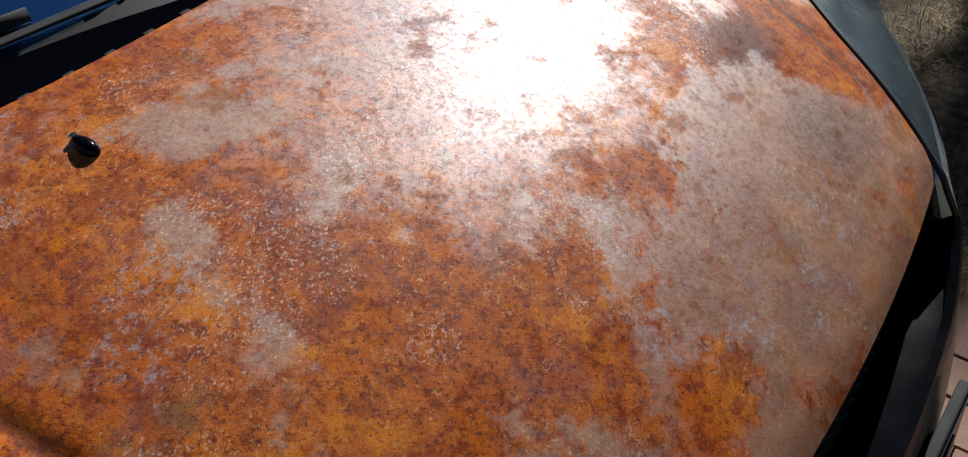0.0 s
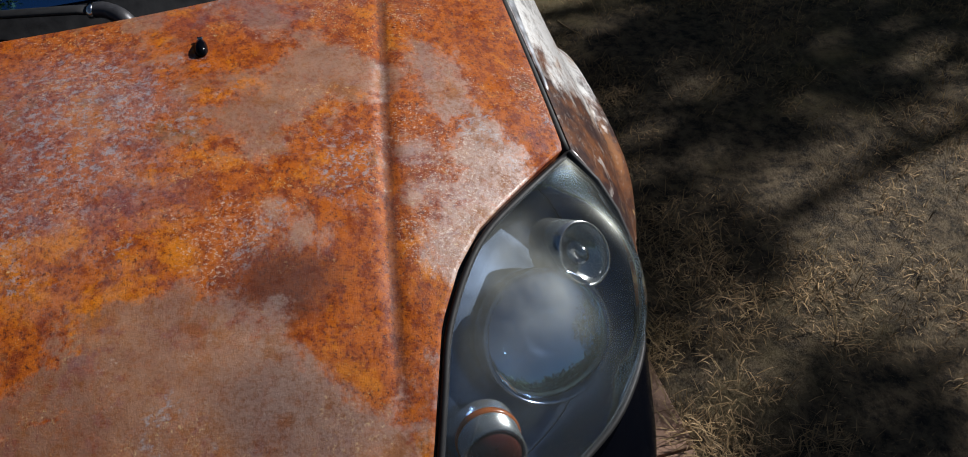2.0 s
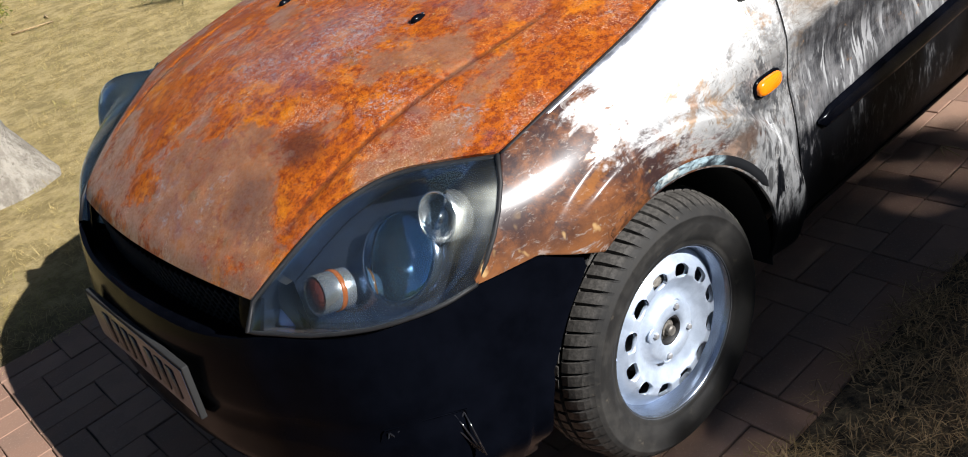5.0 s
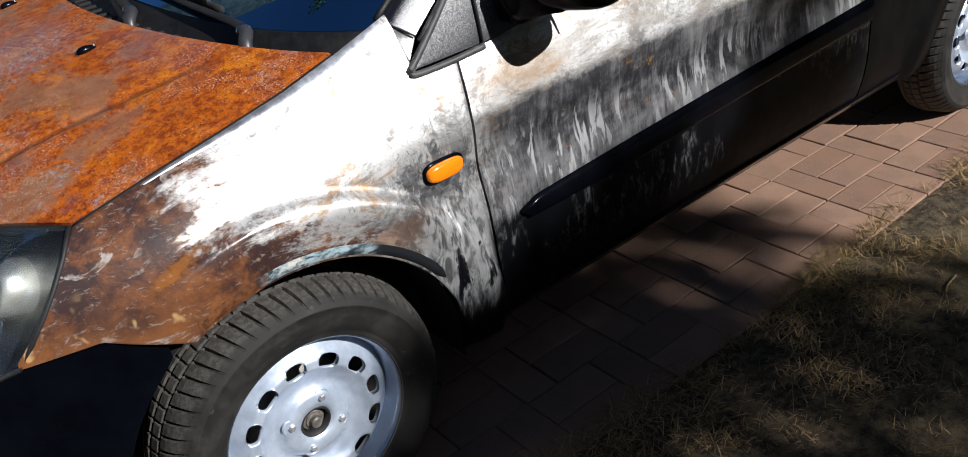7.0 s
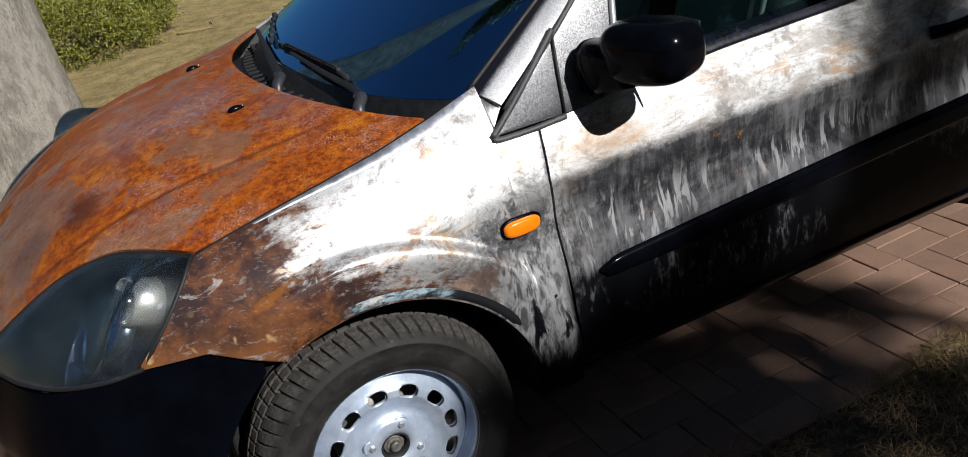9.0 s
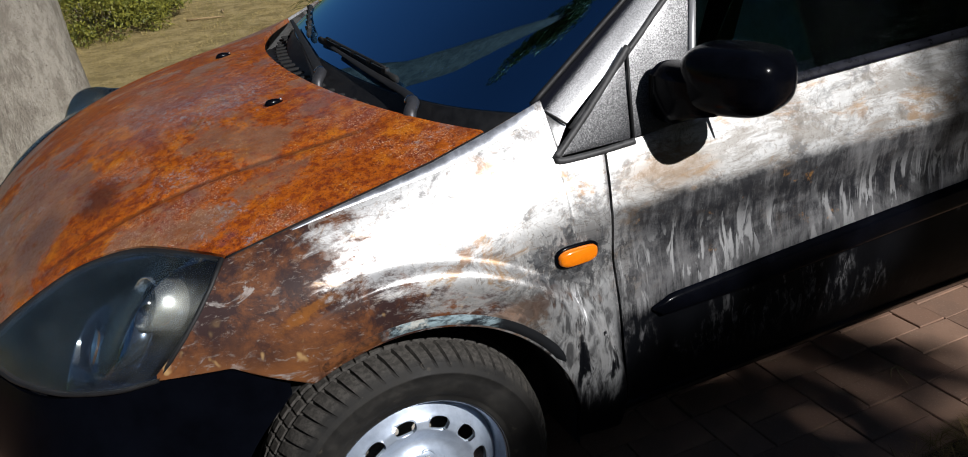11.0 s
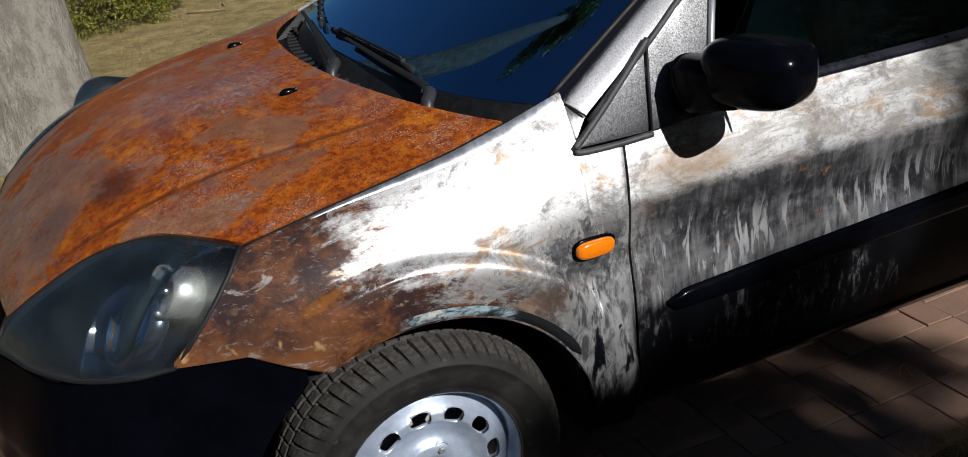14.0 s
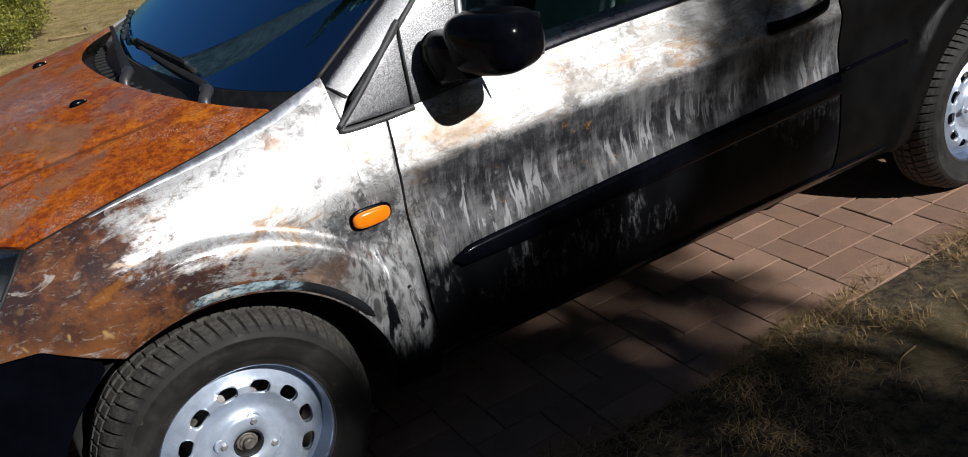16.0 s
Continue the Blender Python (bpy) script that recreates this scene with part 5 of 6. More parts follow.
    under(mesh_object("mirror_arm", [p for row in rows for p in row], skin, GLOSS_BLACK), housing, "black mirror foot")
    part("mirror_glass", box_bm((0.004, 0.13, 0.085), (-0.709, side * 0.897, 0.984), (0, 0, 20 * side), 0.0015), MIRROR, housing)

# wipers
def wiper(pivot, tip, blade_a, blade_b):
    piv = np.array(pivot)
    arm = tube("wiper", curve([piv + np.array((-0.006, -0.015, 0.018)), piv + np.array((-0.010, -0.06, 0.024)), piv * 0.5 + np.array(tip) * 0.5 + np.array((0, 0, 0.014)), tip], 24), 0.0125, RUBBER, car, "weathered grey wiper arm and blade", 10, flat=0.42, taper=0.42)
    elbow = curve([piv + np.array((0.022, 0.030, -0.016)), piv + np.array((0.014, 0.020, 0.008)), piv + np.array((-0.002, -0.002, 0.018)), piv + np.array((-0.007, -0.022, 0.019))], 12)
    tube("wiper_pivot", elbow, 0.0135, PIVOT, arm, "worn bare-metal pivot elbow", 12, flat=0.8)
    tube("pivot_edge", elbow[-2:] + np.array((0, -0.003, 0)), 0.0150, CHROME, arm, "", 12, flat=0.75)
    tube("wiper_blade", resample([blade_a, blade_b], 14), 0.0065, UNDER, arm, "black rubber blade", 6, flat=1.3)
    for g in (0.12, 0.3, 0.5, 0.7, 0.88):
        q = np.array(blade_a) * (1 - g) + np.array(blade_b) * g
        part("blade_clip", box_bm((0.012, 0.016, 0.012), tuple(q + np.array((0.0, 0, 0.008))), (0, 0, 15), 0.002), RUBBER, arm)
    tube("blade_spine", resample([np.array(blade_a) * 0.88 + np.array(blade_b) * 0.12 + (0, 0, 0.014), np.array(blade_a) * 0.12 + np.array(blade_b) * 0.88 + (0, 0, 0.014)], 8), 0.0032, RUBBER, arm, "", 6)


def on_screen(v, g, up=0.012):
    p = np.array(screen_point(v, g))
    return tuple(p + np.array((0.45, 0, 0.8)) * up)


wiper((-0.178, 0.520, 0.926), on_screen(0.07, 0.030, 0.020), on_screen(0.57, 0.022), on_screen(-0.12, 0.034))
wiper((-0.098, 0.150, 0.928), on_screen(-0.66, 0.006, 0.022), on_screen(-0.27, 0.026), on_screen(-0.90, 0.030))

# interior
P = np.array([[(-0.26 - 0.46 * g - 0.10 * v * v, v * 0.66, 0.925 - 0.05 * abs(v) + 0.035 * math.sin(math.pi * g) - 0.30 * max(0, g - 0.85) / 0.15) for v in np.linspace(-1, 1, 25)] for g in np.linspace(0, 1, 16)])
dash = shell("dashboard", P, 0.02, DASH, car, (0, 0, 1), "dark dashboard with defrost slots")
for k in range(16):
    v = -0.7 + 0.09 * k
    part("defrost_slot", box_bm((0.030, 0.010, 0.004), (-0.33 - 0.1 * v * v, v * 0.64, 0.952 - 0.05 * abs(v)), (0, 0, 20 * v)), UNDER, dash)
part("cabin_floor", box_bm((2.2, 1.30, 0.05), (-1.65, 0, 0.40), bevel=0.01), UNDER, car)
wheel_ring = [(-0.80 + 0.06 * math.sin(a), 0.36 + 0.185 * math.cos(a), 0.93 + 0.175 * math.sin(a)) for a in np.linspace(0, 2 * math.pi, 40, endpoint=False)]
steer = tube("steering_wheel", wheel_ring, 0.014, UNDER, car, "black steering wheel", 8, closed=True)
part("steering_hub", box_bm((0.05, 0.17, 0.11), (-0.79, 0.36, 0.92), (0, -20, 0), 0.02), DASH, steer)
for y in (0.36, -0.36):
    seat = part("front_seat", box_bm((0.50, 0.48, 0.16), (-1.05, y, 0.58), (0, -6, 0), 0.05, 3), CLOTH, car, "grey cloth front seat")
    part("seat_back", box_bm((0.14, 0.46, 0.62), (-1.36, y, 0.90), (0, -18, 0), 0.05, 3), CLOTH, seat)
    for edge in (0.20, 0.16):
        tube("piping", curve([(-1.17, y + edge, 0.70), (-1.215, y + edge, 0.84), (-1.27, y + edge, 1.0), (-1.335, y + edge * 0.8, 1.16)], 20), 0.006, PIPING, seat, "pale seat piping", 6)
    part("headrest", box_bm((0.09, 0.26, 0.19), (-1.49, y, 1.28), (0, -14, 0), 0.035, 3), CLOTH, seat)

# wheels
def build_wheel():
    w = new("wheel")
    w["label"] = "silver steel wheel with a worn tyre"
    bpy.context.view_layer.update()
    # tyre: the profile runs from the outer bead over the tread to the inner bead
    prof = [(0.180, 0.004), (0.184, 0.012), (0.192, 0.017), (0.197, 0.0165), (0.199, 0.019), (0.215, 0.026), (0.235, 0.030), (0.248, 0.0285), (0.2495, 0.0300), (0.252, 0.0280), (0.259, 0.0240), (0.267, 0.0170), (0.2750, 0.0070), (0.2810, -0.006), (0.2852, -0.020), (0.287, -0.034), (0.282, -0.036), (0.282, -0.043), (0.289, -0.045), (0.2915, -0.070), (0.287, -0.072), (0.287, -0.080), (0.294, -0.082), (0.293, -0.105), (0.287, -0.107), (0.287, -0.114), (0.292, -0.116), (0.290, -0.132), (0.282, -0.145), (0.25, -0.158), (0.20, -0.148), (0.18, -0.135)]
    prof = [(r, h if h > -0.034 else -0.034 + (h + 0.034) * 0.72) for r, h in prof]
    segs, verts, faces = 64 * 11, [], []
    k = len(prof)
    for i in range(segs):
        a = 2 * math.pi * i / segs
        groove = (i % 11) in (0, 1)
        for j, (r, h) in enumerate(prof):
            if groove and 11 <= j <= 15:
                r -= (0.0, 0.0, 0.001, 0.005, 0.0075, 0.008, 0.008)[j - 9]
                h -= (0.0, 0.0, 0.002, 0.005, 0.004, 0.001, 0.0)[j - 9]
            if groove and j in (18, 19, 22, 23):
                r -= 0.005
            ang = a + (0.012 * (j - 10) if 10 <= j <= 15 else 0)
            verts.append((r * math.sin(ang), h, r * math.cos(ang)))
    for i in range(segs):
        b, c = i * k, ((i + 1) % segs) * k
        for j in range(k - 1):
            faces.append((b + j, c + j, c + j + 1, b + j + 1))
    tyre = under(mesh_object("tyre", verts, faces, TYRE), w, "dusty black tyre with worn tread")
    for i, f in enumerate(tyre.data.polygons):
        f.use_smooth = i % (k - 1) < 9
    # rim barrel with rolled flange
    rim = [(0.168, -0.13), (0.172, -0.034), (0.1745, -0.014), (0.178, 0.000), (0.1815, 0.009), (0.186, 0.0135), (0.1915, 0.0145), (0.193, 0.011), (0.190, 0.008), (0.184, 0.002), (0.178, -0.02)]
    lathe("rim", rim, (0, 0, 0), 96, RIM, w, (0, 1, 0), "silver steel rim, coloured bluer for its shaded channel")
    # pressed disc, with twelve holes
    def depth(r):
        return float(np.interp(r, [0.030, 0.034, 0.060, 0.068, 0.078, 0.105, 0.120, 0.137, 0.150, 0.160, 0.173], [-0.010, -0.001, 0.001, -0.004, -0.019, -0.006, 0.004, 0.003, -0.008, -0.019, -0.032]))
    n, verts, faces = 240, [], []
    rs = [0.030, 0.034, 0.045, 0.060, 0.064, 0.068, 0.078, 0.092, 0.105, 0.111] + [0.114 + 0.0032 * k for k in range(11)] + [0.150, 0.156, 0.160, 0.166, 0.1735]
    kk = len(rs)

    def hole_f(i, r):
        return (abs(((i % 20) - 10) / 6.3) ** 2.6 + abs((r - 0.130) / 0.0140) ** 2.6) ** (1 / 2.6)

    hole = {(i, j): True for i in range(n) for j in range(kk - 1) if hole_f(i + 0.5, (rs[j] + rs[j + 1]) / 2) < 1.0}
    for i in range(n):
        for j, r in enumerate(rs):
            ii, rr = float(i), r
            around = [((i + p) % n, j + q) in hole for p in (-1, 0) for q in (-1, 0)]
            if any(around) and not all(around):
                f = max(hole_f(i, r), 0.2)
                ii, rr = (i // 20) * 20 + 10 + ((i % 20) - 10) / f, 0.130 + (r - 0.130) / f
            a = 2 * math.pi * ii / n
            verts.append((rr * math.sin(a), depth(rr), rr * math.cos(a)))
    for i in range(n):
        for j in range(kk - 1):
            if (i, j) not in hole:
                b, c = i * kk, ((i + 1) % n) * kk
                faces.append((b + j, c + j, c + j + 1, b + j + 1))
    # turned-in edges of the holes
    for i, j in list(hole):
        for di, dj, e in ((-1, 0, ((i, j), (i, j + 1))), (1, 0, ((i + 1, j), (i + 1, j + 1))), (0, -1, ((i, j), (i + 1, j))), (0, 1, ((i, j + 1), (i + 1, j + 1)))):
            if ((i + di) % n, j + dj) not in hole:
                ids = [(p % n) * kk + q for p, q in e]
                new_ids = []
                for q in ids:
                    v = verts[q]
                    verts.append((v[0] * 0.995, v[1] - 0.010, v[2] * 0.995))
                    new_ids.append(len(verts) - 1)
                faces.append((ids[0], ids[1], new_ids[1], new_ids[0]))
    under(mesh_object("wheel_disc", verts, faces, STEEL), w, "silver pressed steel disc with oval holes")
    lathe("brake_drum", [(0.0, -0.06), (0.105, -0.06), (0.11, -0.07), (0.11, -0.12)], (0, 0, 0), 40, NUT, w, (0, 1, 0), "rusty grey brake")
    hub = [(0.0, 0.002), (0.009, 0.002), (0.0115, -0.001), (0.012, -0.010), (0.0165, -0.011), (0.0175, -0.014), (0.0225, -0.016), (0.024, -0.024), (0.031, -0.026)]
    lathe("hub_nut", hub, (0, 0, 0), 32, NUT, w, (0, 1, 0), "worn brownish hub nut", False)
    lathe("hub_ring", [(0.0265, -0.022), (0.0275, -0.004), (0.031, -0.0035), (0.033, -0.006)], (0, 0, 0), 36, RUBBER, w, (0, 1, 0), "dark hub bore ring")
    for k4 in range(4):
        a = radians(46) + k4 * math.pi / 2
        c = (0.054 * math.sin(a), -0.005, 0.054 * math.cos(a))
        lathe("bolt_socket", [(0.0115, -0.0005), (0.0150, 0.0040), (0.0172, 0.0042), (0.0185, 0.0010)], c, 20, STEEL, w, (0, 1, 0))
        # black disc put in for the shade inside the socket
        lathe("socket_shade", [(0.0, -0.0002), (0.0155, 0.0002), (0.0155, -0.003)], c, 20, UNDER, w, (0, 1, 0))
        bolt = lathe("wheel_bolt", [(0.0, 0.011), (0.0055, 0.011), (0.0075, 0.009), (0.008, 0.001), (0.011, 0.0), (0.0115, -0.004)], c, 6, BOLT, w, (0, 1, 0), "", False)
    return w


wheel = build_wheel()
first = True
for cx in (0.0, -2.486):
    for side in (1, -1):
        m = pose(cx, 0.800 * side, 0.289, 0, 21 if cx > -1 else 50, 0 if side > 0 else 180)
        ob = wheel if first else copy_thing(wheel, m)
        if first:
            ob.matrix_basis = m
            first = False
        ob.parent = car
bpy.context.view_layer.update()

# ---- ground ----
def turf_height(x, y):
    return 0.02 * noise.noise(Vector((x * 1.3, y * 1.3, 0))) + 0.012 * noise.noise(Vector((x * 6, y * 6, 3)))


def ground_sheet():
    coords = sorted(set([-400, -150, -60, -25, -14] + list(np.round(np.linspace(-9, 5, 90), 3)) + [9, 16, 30, 70, 160, 400]))
    ys = sorted(set([-400, -150, -60, -30, -18] + list(np.round(np.linspace(-11, 6, 110), 3)) + [10, 18, 35, 80, 160, 400]))
    verts, faces = [], []
    for x in coords:
        for y in ys:
            z = -0.012
            d = max(y - 0.985, -1.205 - y)
            if d > 0:
                z = -0.004 + min(1, d / 0.3) * (0.012 + turf_height(x, y) * (1 if abs(x) < 12 and abs(y) < 14 else 0))
            else:
                z = -0.07
            verts.append((x, y, z))
    k = len(ys)
    for i in range(len(coords) - 1):
        for j in range(k - 1):
            faces.append((i * k + j, (i + 1) * k + j, (i + 1) * k + j + 1, i * k + j + 1))
    return tagged(mesh_object("ground", verts, faces, SOIL), "dry trodden lawn with straw and bare soil", "ground", kind="structure")


ground = ground_sheet()


def blades(name, count, zone, size, material, seed, lie, label, dense=None, thick=1.0):
    """Many bent blades in one mesh."""
    rng = np.random.default_rng(seed)
    x0, x1, y0, y1 = zone
    x, y = rng.uniform(x0, x1, count), rng.uniform(y0, y1, count)
    keep = np.array([noise.noise(Vector((a * 2.3, b * 2.3, 7))) + 0.6 * noise.noise(Vector((a * 9, b * 9, 1))) > (dense if dense is not None else -0.2) + 0.3 * r for a, b, r in zip(x, y, rng.uniform(-1, 1, count))])
    x, y = x[keep], y[keep]
    n = len(x)
    h = size * rng.uniform(0.4, 1.5, n)
    a = rng.uniform(0, 2 * math.pi, n)
    tilt = np.clip(rng.normal(lie, 0.35, n), 0.05, 1.52)
    w = rng.uniform(0.0005, 0.0014, n) * thick
    z = np.array([turf_height(p, q) for p, q in zip(x, y)]) + 0.004
    d = np.stack([np.cos(a), np.sin(a)], 1)
    s = np.stack([-np.sin(a), np.cos(a)], 1) * w[:, None]
    V = np.zeros((n, 5, 3))
    base = np.stack([x, y], 1)
    for k, (f, bend) in enumerate(((0, 1), (0.55, 1), (1.0, 1.15))):
        run = (h * f * np.sin(np.minimum(tilt * bend, 1.56)))[:, None]
        up = z + h * f * np.cos(np.minimum(tilt * bend, 1.56))
        if k < 2:
            V[:, 2 * k, :2], V[:, 2 * k + 1, :2] = base + d * run - s, base + d * run + s
            V[:, 2 * k, 2] = V[:, 2 * k + 1, 2] = up
        else:
            V[:, 4, :2], V[:, 4, 2] = base + d * run, up
    i = np.arange(n)[:, None] * 5
    quads = np.hstack([i, i + 1, i + 3, i + 2])
    tris = np.hstack([i + 2, i + 3, i + 4])
    me = bpy.data.meshes.new(name)
    me.from_pydata(V.reshape(-1, 3).tolist(), [], quads.tolist() + tris.tolist())
    me.materials.append(material)
    return tagged(new(name, me), label, "grass", kind="stuff")


blades("dry_grass", 230000, (-3.6, 2.0, 0.97, 3.6), 0.032, STRAW, 3, 1.15, "dry straw and thin grass on bare soil", 0.02)
blades("grass_tufts", 20000, (-3.6, 2.0, 0.97, 3.6), 0.065, STRAW, 5, 1.05, "sparse dry grass tufts", 0.25, 0.8)
blades("meadow_grass", 190000, (-3.6, 1.8, -9.2, -1.15), 0.040, MEADOW, 8, 1.2, "sunlit yellow-green dry lawn", -0.45, 0.75)

blades("path_edge_litter", 6500, (-4.5, 2.2, 0.94, 1.05), 0.036, STRAW, 13, 1.35, "straw and needles over the path edge", 0.05)

# pavers
pavement = mesh_object("pavement", [(-14, -1.21, -0.010), (8, -1.21, -0.010), (8, 0.99, -0.010), (-14, 0.99, -0.010), (-14, -1.21, -0.06), (8, -1.21, -0.06), (8, 0.99, -0.06), (-14, 0.99, -0.06)],
                       [(0, 1, 2, 3), (7, 6, 5, 4), (0, 4, 5, 1), (1, 5, 6, 2), (2, 6, 7, 3), (3, 7, 4, 0)], SAND, False)
tagged(pavement, "sandy bed of a clay-paver path", "pavement", kind="structure")


def paver_bm(length):
    bm = box_bm((0.0965, length - 0.004, 0.06), (0, 0, -0.03))
    top = [e for e in bm.edges if all(v.co.z > -0.01 for v in e.verts)]
    bmesh.ops.bevel(bm, geom=top, offset=0.0018, segments=1, affect="EDGES")
    return bm


def paver_mesh(length):
    me = bpy.data.meshes.new("paver")
    bm = paver_bm(length)
    bmesh.ops.recalc_face_normals(bm, faces=bm.faces[:])
    bm.to_mesh(me)
    bm.free()
    me.materials.append(PAVER)
    return me


# ---- trees, shrubs, litter ----
def leaf_cloud(name, centres, per, spread, size, material, parent, seed, label, flat=1.0, long=2.2):
    rng = np.random.default_rng(seed)
    V, F = [], []
    c = np.repeat(np.asarray(centres, float), per, axis=0)
    n = len(c)
    off = rng.normal(0, 1, (n, 3))
    off = off / np.linalg.norm(off, axis=1, keepdims=True) * (rng.uniform(0.1, 1, (n, 1)) ** 0.5) * spread * np.array((1, 1, flat))
    p = c + off
    d = off + rng.normal(0, 0.6 * spread, (n, 3))
    d /= np.linalg.norm(d, axis=1, keepdims=True)
    s = np.cross(d, rng.normal(0, 1, (n, 3)))
    s /= np.linalg.norm(s, axis=1, keepdims=True)
    L = size * long * rng.uniform(0.6, 1.4, (n, 1))
    W = size * rng.uniform(0.6, 1.3, (n, 1)) * 0.5
    V = np.stack([p, p + d * L * 0.5 + s * W, p + d * L, p + d * L * 0.5 - s * W], 1).reshape(-1, 3)
    i = np.arange(n)[:, None] * 4
    me = bpy.data.meshes.new(name)
    me.from_pydata(V.tolist(), [], np.hstack([i, i + 1, i + 2, i + 3]).tolist())
    me.materials.append(material)
    return under(new(name, me), parent, label)


def trunk_mesh(name, pts, radii, parent, rough=0.08, sides=28, flare=0.0):
    verts, faces = [], []
    p = curve(pts, 40)
    r = np.interp(np.linspace(0, 1, 40), np.linspace(0, 1, len(radii)), radii)
    for i in range(40):
        for k in range(sides):
            a = 2 * math.pi * k / sides
            d = Vector((math.cos(a), math.sin(a), 0))
            q = 1 + rough * noise.noise(Vector((d.x * 2, d.y * 2, p[i][2] * 2.5))) + rough * 0.6 * noise.noise(Vector((d.x * 6, d.y * 6, p[i][2] * 6)))
            root = 1 + flare * math.exp(-max(p[i][2], 0) / 0.22) * (0.75 + 0.45 * math.sin(3 * a + 0.6))
            verts.append((p[i][0] + d.x * r[i] * q * root, p[i][1] + d.y * r[i] * q * root, p[i][2]))
    for i in range(39):
        for k in range(sides):
            faces.append((i * sides + k, i * sides + (k + 1) % sides, (i + 1) * sides + (k + 1) % sides, (i + 1) * sides + k))
    return under(mesh_object(name, verts, faces, BARK), parent)


GAP = -0.17
# ground spots (x, y, radius) that the unseen crowns leave sunlit
SUN_PATCHES = ((-0.60, 1.50, 0.26), (-0.46, 1.36, 0.22), (-0.06, 1.30, 0.14), (-0.80, 0.97, 0.15), (-0.62, 0.62, 0.26), (-2.10, 1.36, 0.22), (-0.30, 2.15, 0.32), (-1.36, 0.70, 0.24))
PER, PER2, SPREAD = 34, 75, 0.25


def tree(x, y, height, r, crown_z, crown_r, clumps, per, seed, label, name="tree", flare=0.35, lean=(0, 0), size=0.055, spread=0.42, clear_y=None, gaps=0.0, thin=0.0):
    rng = random.Random(seed)
    t = thing(name, x, y, 0, label, "tree", "trees by the path")
    top = (x + lean[0], y + lean[1], height)
    trunk_mesh("trunk", [(x, y, -0.08), (x + lean[0] * 0.2, y + lean[1] * 0.2, height * 0.25), (x + lean[0] * 0.6, y + lean[1] * 0.6, height * 0.6), top], [r, r * 0.86, r * 0.55, r * 0.15], t, flare=flare)
    centres = []
    for k in range(clumps):
        z = crown_z[0] + (crown_z[1] - crown_z[0]) * ((k + rng.random()) / clumps)
        g = (z - crown_z[0]) / (crown_z[1] - crown_z[0])
        reach = crown_r * (1 - 0.65 * g) * (0.45 + 0.6 * rng.random())
        a = rng.random() * 2 * math.pi
        f = z / height
        bx, by = x + lean[0] * f, y + lean[1] * f
        tip = (bx + reach * math.cos(a), by + reach * math.sin(a), z + 0.12 * reach)
        tube("limb", curve([(bx, by, z - 0.15 * reach), ((bx * 0.5 + tip[0] * 0.5), (by * 0.5 + tip[1] * 0.5), z - 0.02), tip], 8), 0.035 * (1 - 0.5 * g), BARK, t, "", 6, taper=0.3)
        for s in (0.5, 0.75, 1.0):
            c = [bx + (tip[0] - bx) * s + rng.uniform(-.1, .1), by + (tip[1] - by) * s + rng.uniform(-.1, .1), z + 0.05 * s + rng.uniform(-.1, .1)]
            if clear_y is not None:  # moved back, so that the crown's shadow stays off the car
                c[1] = max(c[1], clear_y + 1.425 * c[2])
            # sprays dropped by noise at their shadow's place, for dapples on the ground
            if gaps and noise.noise(Vector(((c[0] + 0.409 * c[2]) * 1.9, (c[1] - 1.425 * c[2]) * 1.5, gaps))) > GAP + (0.26 if c[1] - 1.425 * c[2] > 1.42 else 0.27 if c[0] + 0.409 * c[2] > 0.02 else 0.0):
                continue
            # sprays dropped where their shadow would cover a sunlit patch
            if any((c[0] + 0.409 * c[2] - hx) ** 2 + (c[1] - 1.425 * c[2] - hy) ** 2 < hr ** 2 for hx, hy, hr in SUN_PATCHES if gaps or hy > 0.9):
                continue
            # sprays dropped at random, to let more sun onto the strip by the path
            if rng.random() < thin and 0.92 < c[1] - 1.425 * c[2] < 1.5:
                continue
            centres.append(c)
    leaf_cloud("crown", centres, per, spread, size, NEEDLE, t, seed, "dark green needle sprays", 0.6, 3.0)
    return t


# the old trunk past the hood, its crown far above
tree(0.66, -3.02, 13.0, 0.295, (10.2, 12.9), 1.5, 30, 130, 11, "old grey-barked tree with a flared base", flare=0.75, lean=(0.3, -0.9))
# unseen trees towards the sun, placed to shade the lawn beside the path
for k, (x, y, h, lo, r, clear_y) in enumerate(((-2.6, 9.2, 5.9, 2.3, 1.4, 0.72), (-1.6, 9.0, 5.8, 1.9, 1.6, 0.88), (-0.5, 9.2, 5.9, 2.1, 1.7, 0.88), (0.7, 9.1, 5.8, 1.7, 1.7, 0.88), (2.0, 9.3, 5.8, 1.9, 1.7, 0.88))):
    tree(x, y, h, 0.12, (lo, h - 0.1), r, 26, PER if x > -2 else 26, 12 + k, "conifer with open branches beside the lawn", size=0.06, spread=SPREAD, clear_y=clear_y, gaps=3.7, thin=0.25)
# more unseen trees, set for the shade on door and path
tree(-3.08, 9.3, 6.4, 0.10, (5.35, 6.2), 0.75, 13, PER2, 19, "young conifer with a dense top beside the lawn", flare=0.2, size=0.06, spread=0.30, clear_y=0.60, thin=0.8)
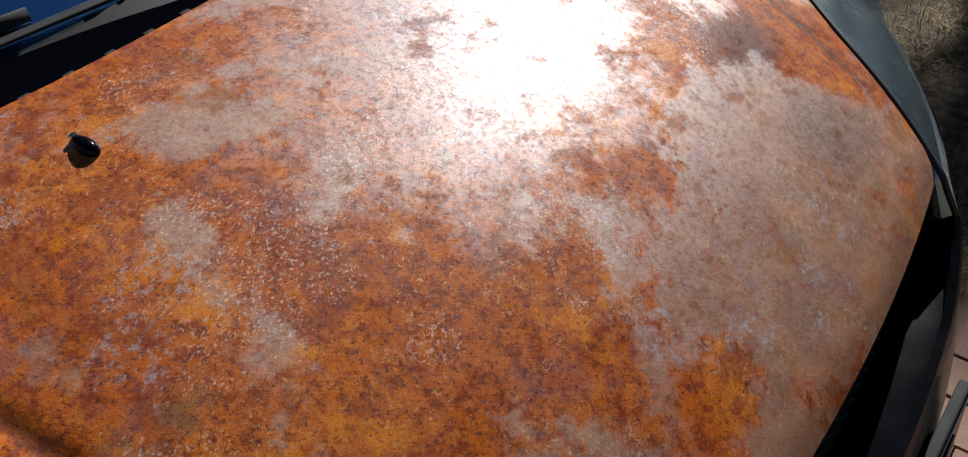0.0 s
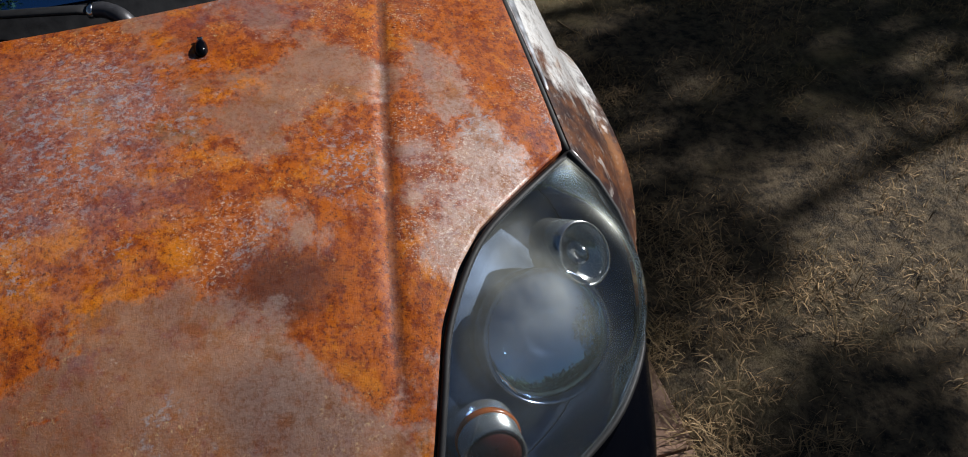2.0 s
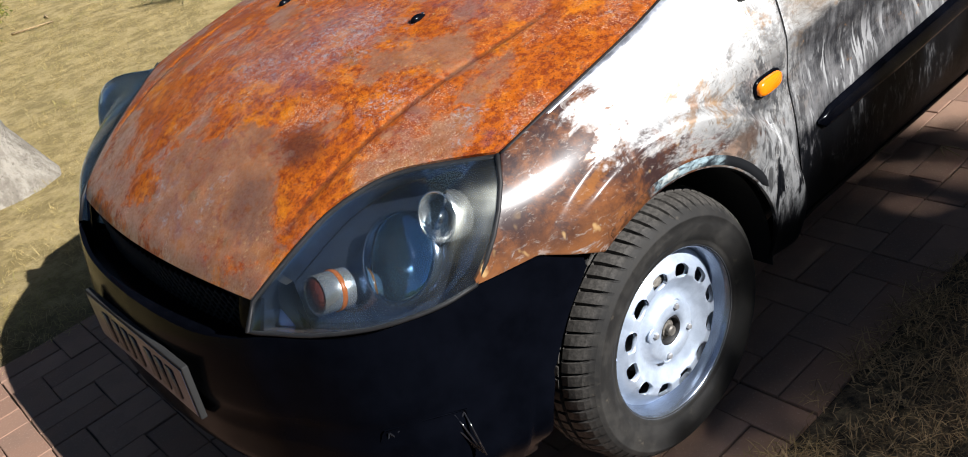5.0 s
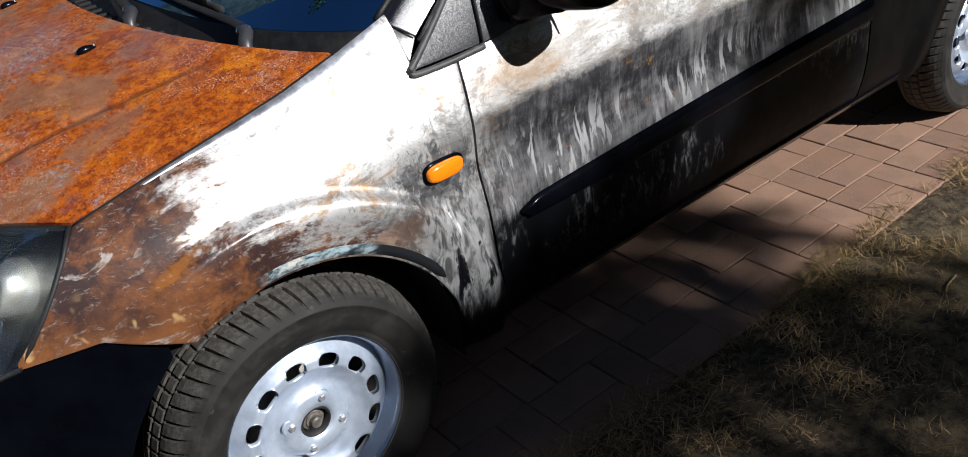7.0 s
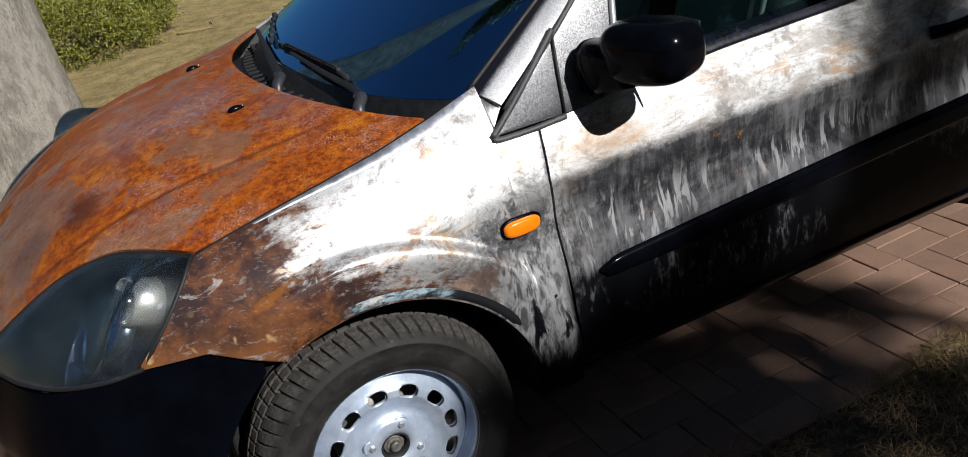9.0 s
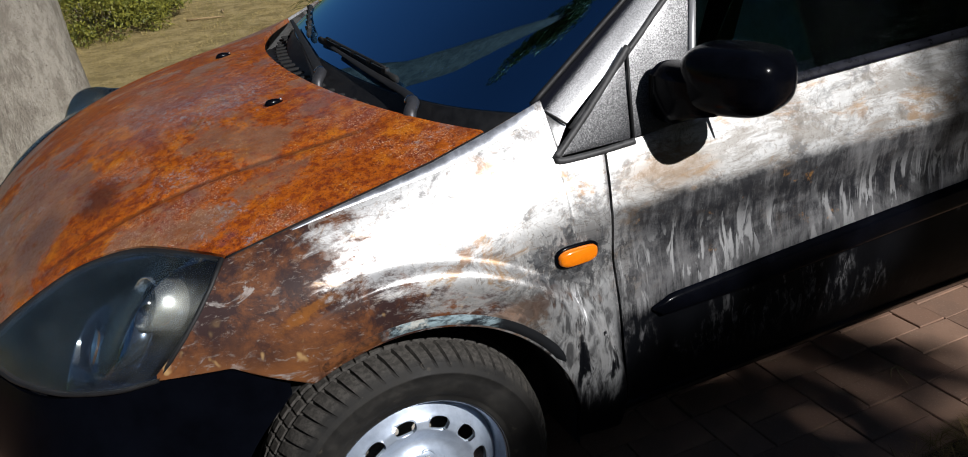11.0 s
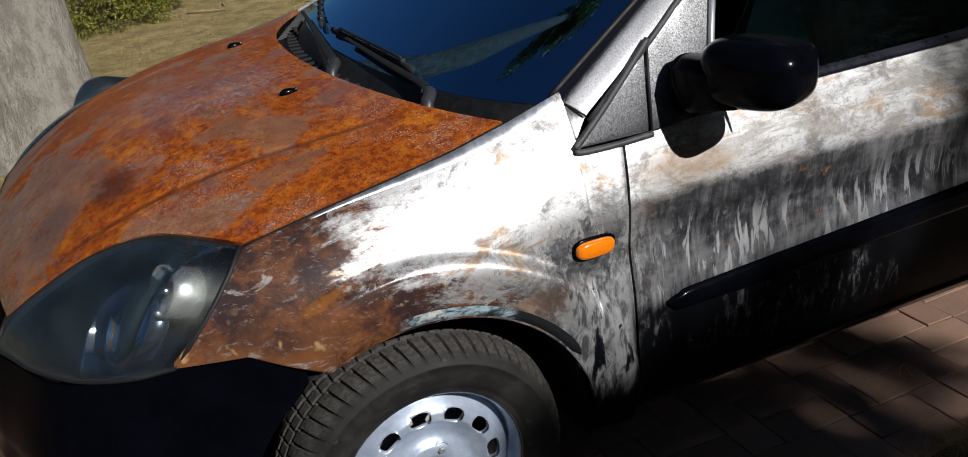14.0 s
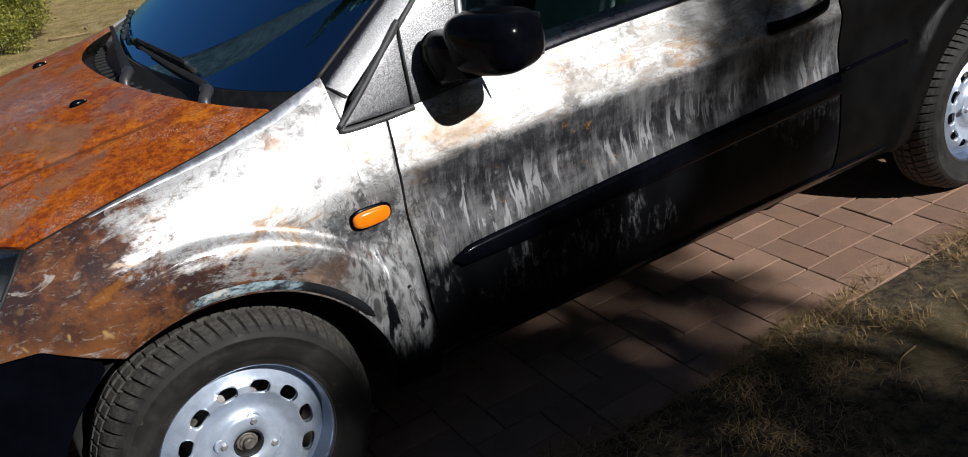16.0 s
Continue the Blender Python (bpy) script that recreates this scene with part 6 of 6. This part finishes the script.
tree(-3.55, 9.2, 5.9, 0.10, (3.9, 5.6), 0.8, 14, 22, 23, "narrow young conifer beside the lawn", flare=0.2, size=0.06, spread=0.32, clear_y=0.95, thin=0.3)
tree(-3.88, 9.2, 7.8, 0.06, (5.9, 7.6), 0.10, 10, 26, 30, "slim young conifer beside the lawn", flare=0.2, spread=0.15)


def woods(x0, x1, y0, y1, top, count, seed):
    rng = np.random.default_rng(seed)
    c = np.stack([rng.uniform(x0, x1, count), rng.uniform(y0, y1, count), rng.uniform(0.3, top, count)], 1)
    w = thing("woods", (x0 + x1) / 2, (y0 + y1) / 2, 0, "unseen belt of trees, added to dim sky light and reflections", "trees", kind="stuff")
    leaf_cloud("foliage", c, 60, 1.3, 0.28, NEEDLE, w, seed, "", 0.9, 2.0)
    for k in range(14):
        x, y = rng.uniform(x0, x1), rng.uniform(y0, y1)
        tube("trunk", [(x, y, -0.1), (x + 0.1, y, top * 0.5), (x, y, top)], 0.16, BARK, w, "", 7, taper=0.4)


# tree belts out of view, added to block low sky and darken reflections
woods(-26, 18, 15, 21, 8.5, 330, 5)
woods(11, 15, -5, 14, 1.5, 120, 6)
woods(-13, -8.5, -6, 14, 11.0, 330, 7)


def shrub(x, y, r, h, seed):
    rng = random.Random(seed)
    t = thing("shrub", x, y, 0, "low rounded yellow-green juniper shrub", "shrub", "shrubs on the lawn")
    centres = []
    for k in range(70):
        a, e = rng.random() * 2 * math.pi, rng.random() ** 0.7
        q = 0.55 + 0.45 * rng.random()
        centres.append((x + r * q * math.cos(a) * math.sqrt(1 - e * e * 0.8), y + r * q * math.sin(a) * math.sqrt(1 - e * e * 0.8), 0.06 + h * e * q))
    for k in range(7):
        a = k * 0.9 + rng.random()
        tube("stem", [(x, y, 0), (x + 0.3 * r * math.cos(a), y + 0.3 * r * math.sin(a), h * 0.4), (x + 0.6 * r * math.cos(a), y + 0.6 * r * math.sin(a), h * 0.7)], 0.015, BARK, t, "", 5, taper=0.4)
    leaf_cloud("foliage", centres, 260, 0.13, 0.0115, SHRUB, t, seed, "dense scaly sprays", 0.9, 2.6)


for k, (x, y, r, h) in enumerate(((0.12, -6.42, 0.55, 0.62), (-0.40, -7.05, 0.40, 0.50), (0.98, -6.95, 0.55, 0.6), (-2.2, -8.4, 0.6, 0.5))):
    shrub(x, y, r, h, 40 + k)


def twig(x, y, turn, size, label, forks=3, thick=0.0028):
    t = thing("twig", x, y, 0.0, label, "twig")
    rng = random.Random(int(x * 100) + 7)
    for k in range(forks):
        a = turn + (k - (forks - 1) / 2) * 0.55
        L = size * (1 if k == forks // 2 else 0.75)
        pts = [(x, y, 0.006 + thick), (x + 0.5 * L * math.cos(a), y + 0.5 * L * math.sin(a), 0.013 + thick), (x + L * math.cos(a + 0.2), y + L * math.sin(a + 0.2), 0.006 + thick)]
        tube("stalk" if k == 0 else "side_stalk", curve(pts, 8), thick, TWIG, t, "", 5, taper=0.5)
    return t


twig(-1.38, 0.705, 0.9, 0.085, "small forked dry twig on the pavers")
twig(-0.63, -6.47, 2.58, 0.34, "long pale stick on the lawn", 1, 0.011)
twig(-1.0, -6.7, 1.2, 0.12, "short pale stick on the lawn", 1, 0.012)
twig(-1.55, 1.25, 0.2, 0.16, "curled dry stalk on the soil", 1)

# tussock beside the car
def tussock(x, y, seed):
    t = thing("tussock", x, y, 0, "dark green tussock with long arching leaves on the lawn", "plant")
    rng = random.Random(seed)
    for k in range(46):
        a, L, rise = rng.random() * 2 * math.pi, rng.uniform(0.22, 0.42), rng.uniform(0.14, 0.34)
        root = Vector((x + 0.05 * math.cos(a), y + 0.05 * math.sin(a), 0.0))
        d, side = Vector((math.cos(a), math.sin(a), 0)), Vector((-math.sin(a), math.cos(a), 0)) * rng.uniform(0.006, 0.011)
        verts, faces = [], []
        for i in range(7):
            g = i / 6
            c = root + d * L * g + Vector((0, 0, rise * (1.9 * g - 1.4 * g * g)))
            w = side * (1 - g) ** 0.6
            verts += [c - w, c + Vector((0, 0, -0.003)), c + w]
            if i:
                faces += [(3 * i - 3, 3 * i - 2, 3 * i + 1, 3 * i), (3 * i - 2, 3 * i - 1, 3 * i + 2, 3 * i + 1)]
        under(mesh_object("leaf", verts, faces, NEEDLE), t)


tussock(-1.72, -5.25, 4)

# ---- single pavers, last ----
whole = paver_mesh(0.2)
rng = random.Random(21)
rest_v, rest_f = [], []
for k in range(11):
    y0 = -1.21 + 0.2 * k
    for n in range(-40, 34):
        x0 = -2.1 + 0.3 * n + (0.1 if k % 2 == 0 else 0.0)
        for cx, cy, turn in ((x0 + 0.05, y0 + 0.1, 0), (x0 + 0.2, y0 + 0.05, 90), (x0 + 0.2, y0 + 0.15, 90)):
            near = (-2.7 < cx < 0.35 and cy > 0.25) or (0.55 < cx < 1.3 and cy < -0.2)
            dz, tilt, spin = rng.uniform(-0.0025, 0.001), rng.uniform(-0.4, 0.4), rng.uniform(-1.2, 1.2)
            m = pose(cx + rng.uniform(-.0015, .0015), cy + rng.uniform(-.0015, .0015), dz, tilt, tilt * 0.7, turn + spin)
            if near:
                ob = new("paver", whole)
                ob.matrix_basis = m
                ob.parent = pavement
            else:
                o = len(rest_v)
                rest_v += [tuple(m @ v.co) for v in whole.vertices]
                rest_f += [tuple(o + q for q in p.vertices) for p in whole.polygons]
far = mesh_object("paving", rest_v, rest_f, PAVER, False)
far.parent = pavement
far["kind"] = "stuff"
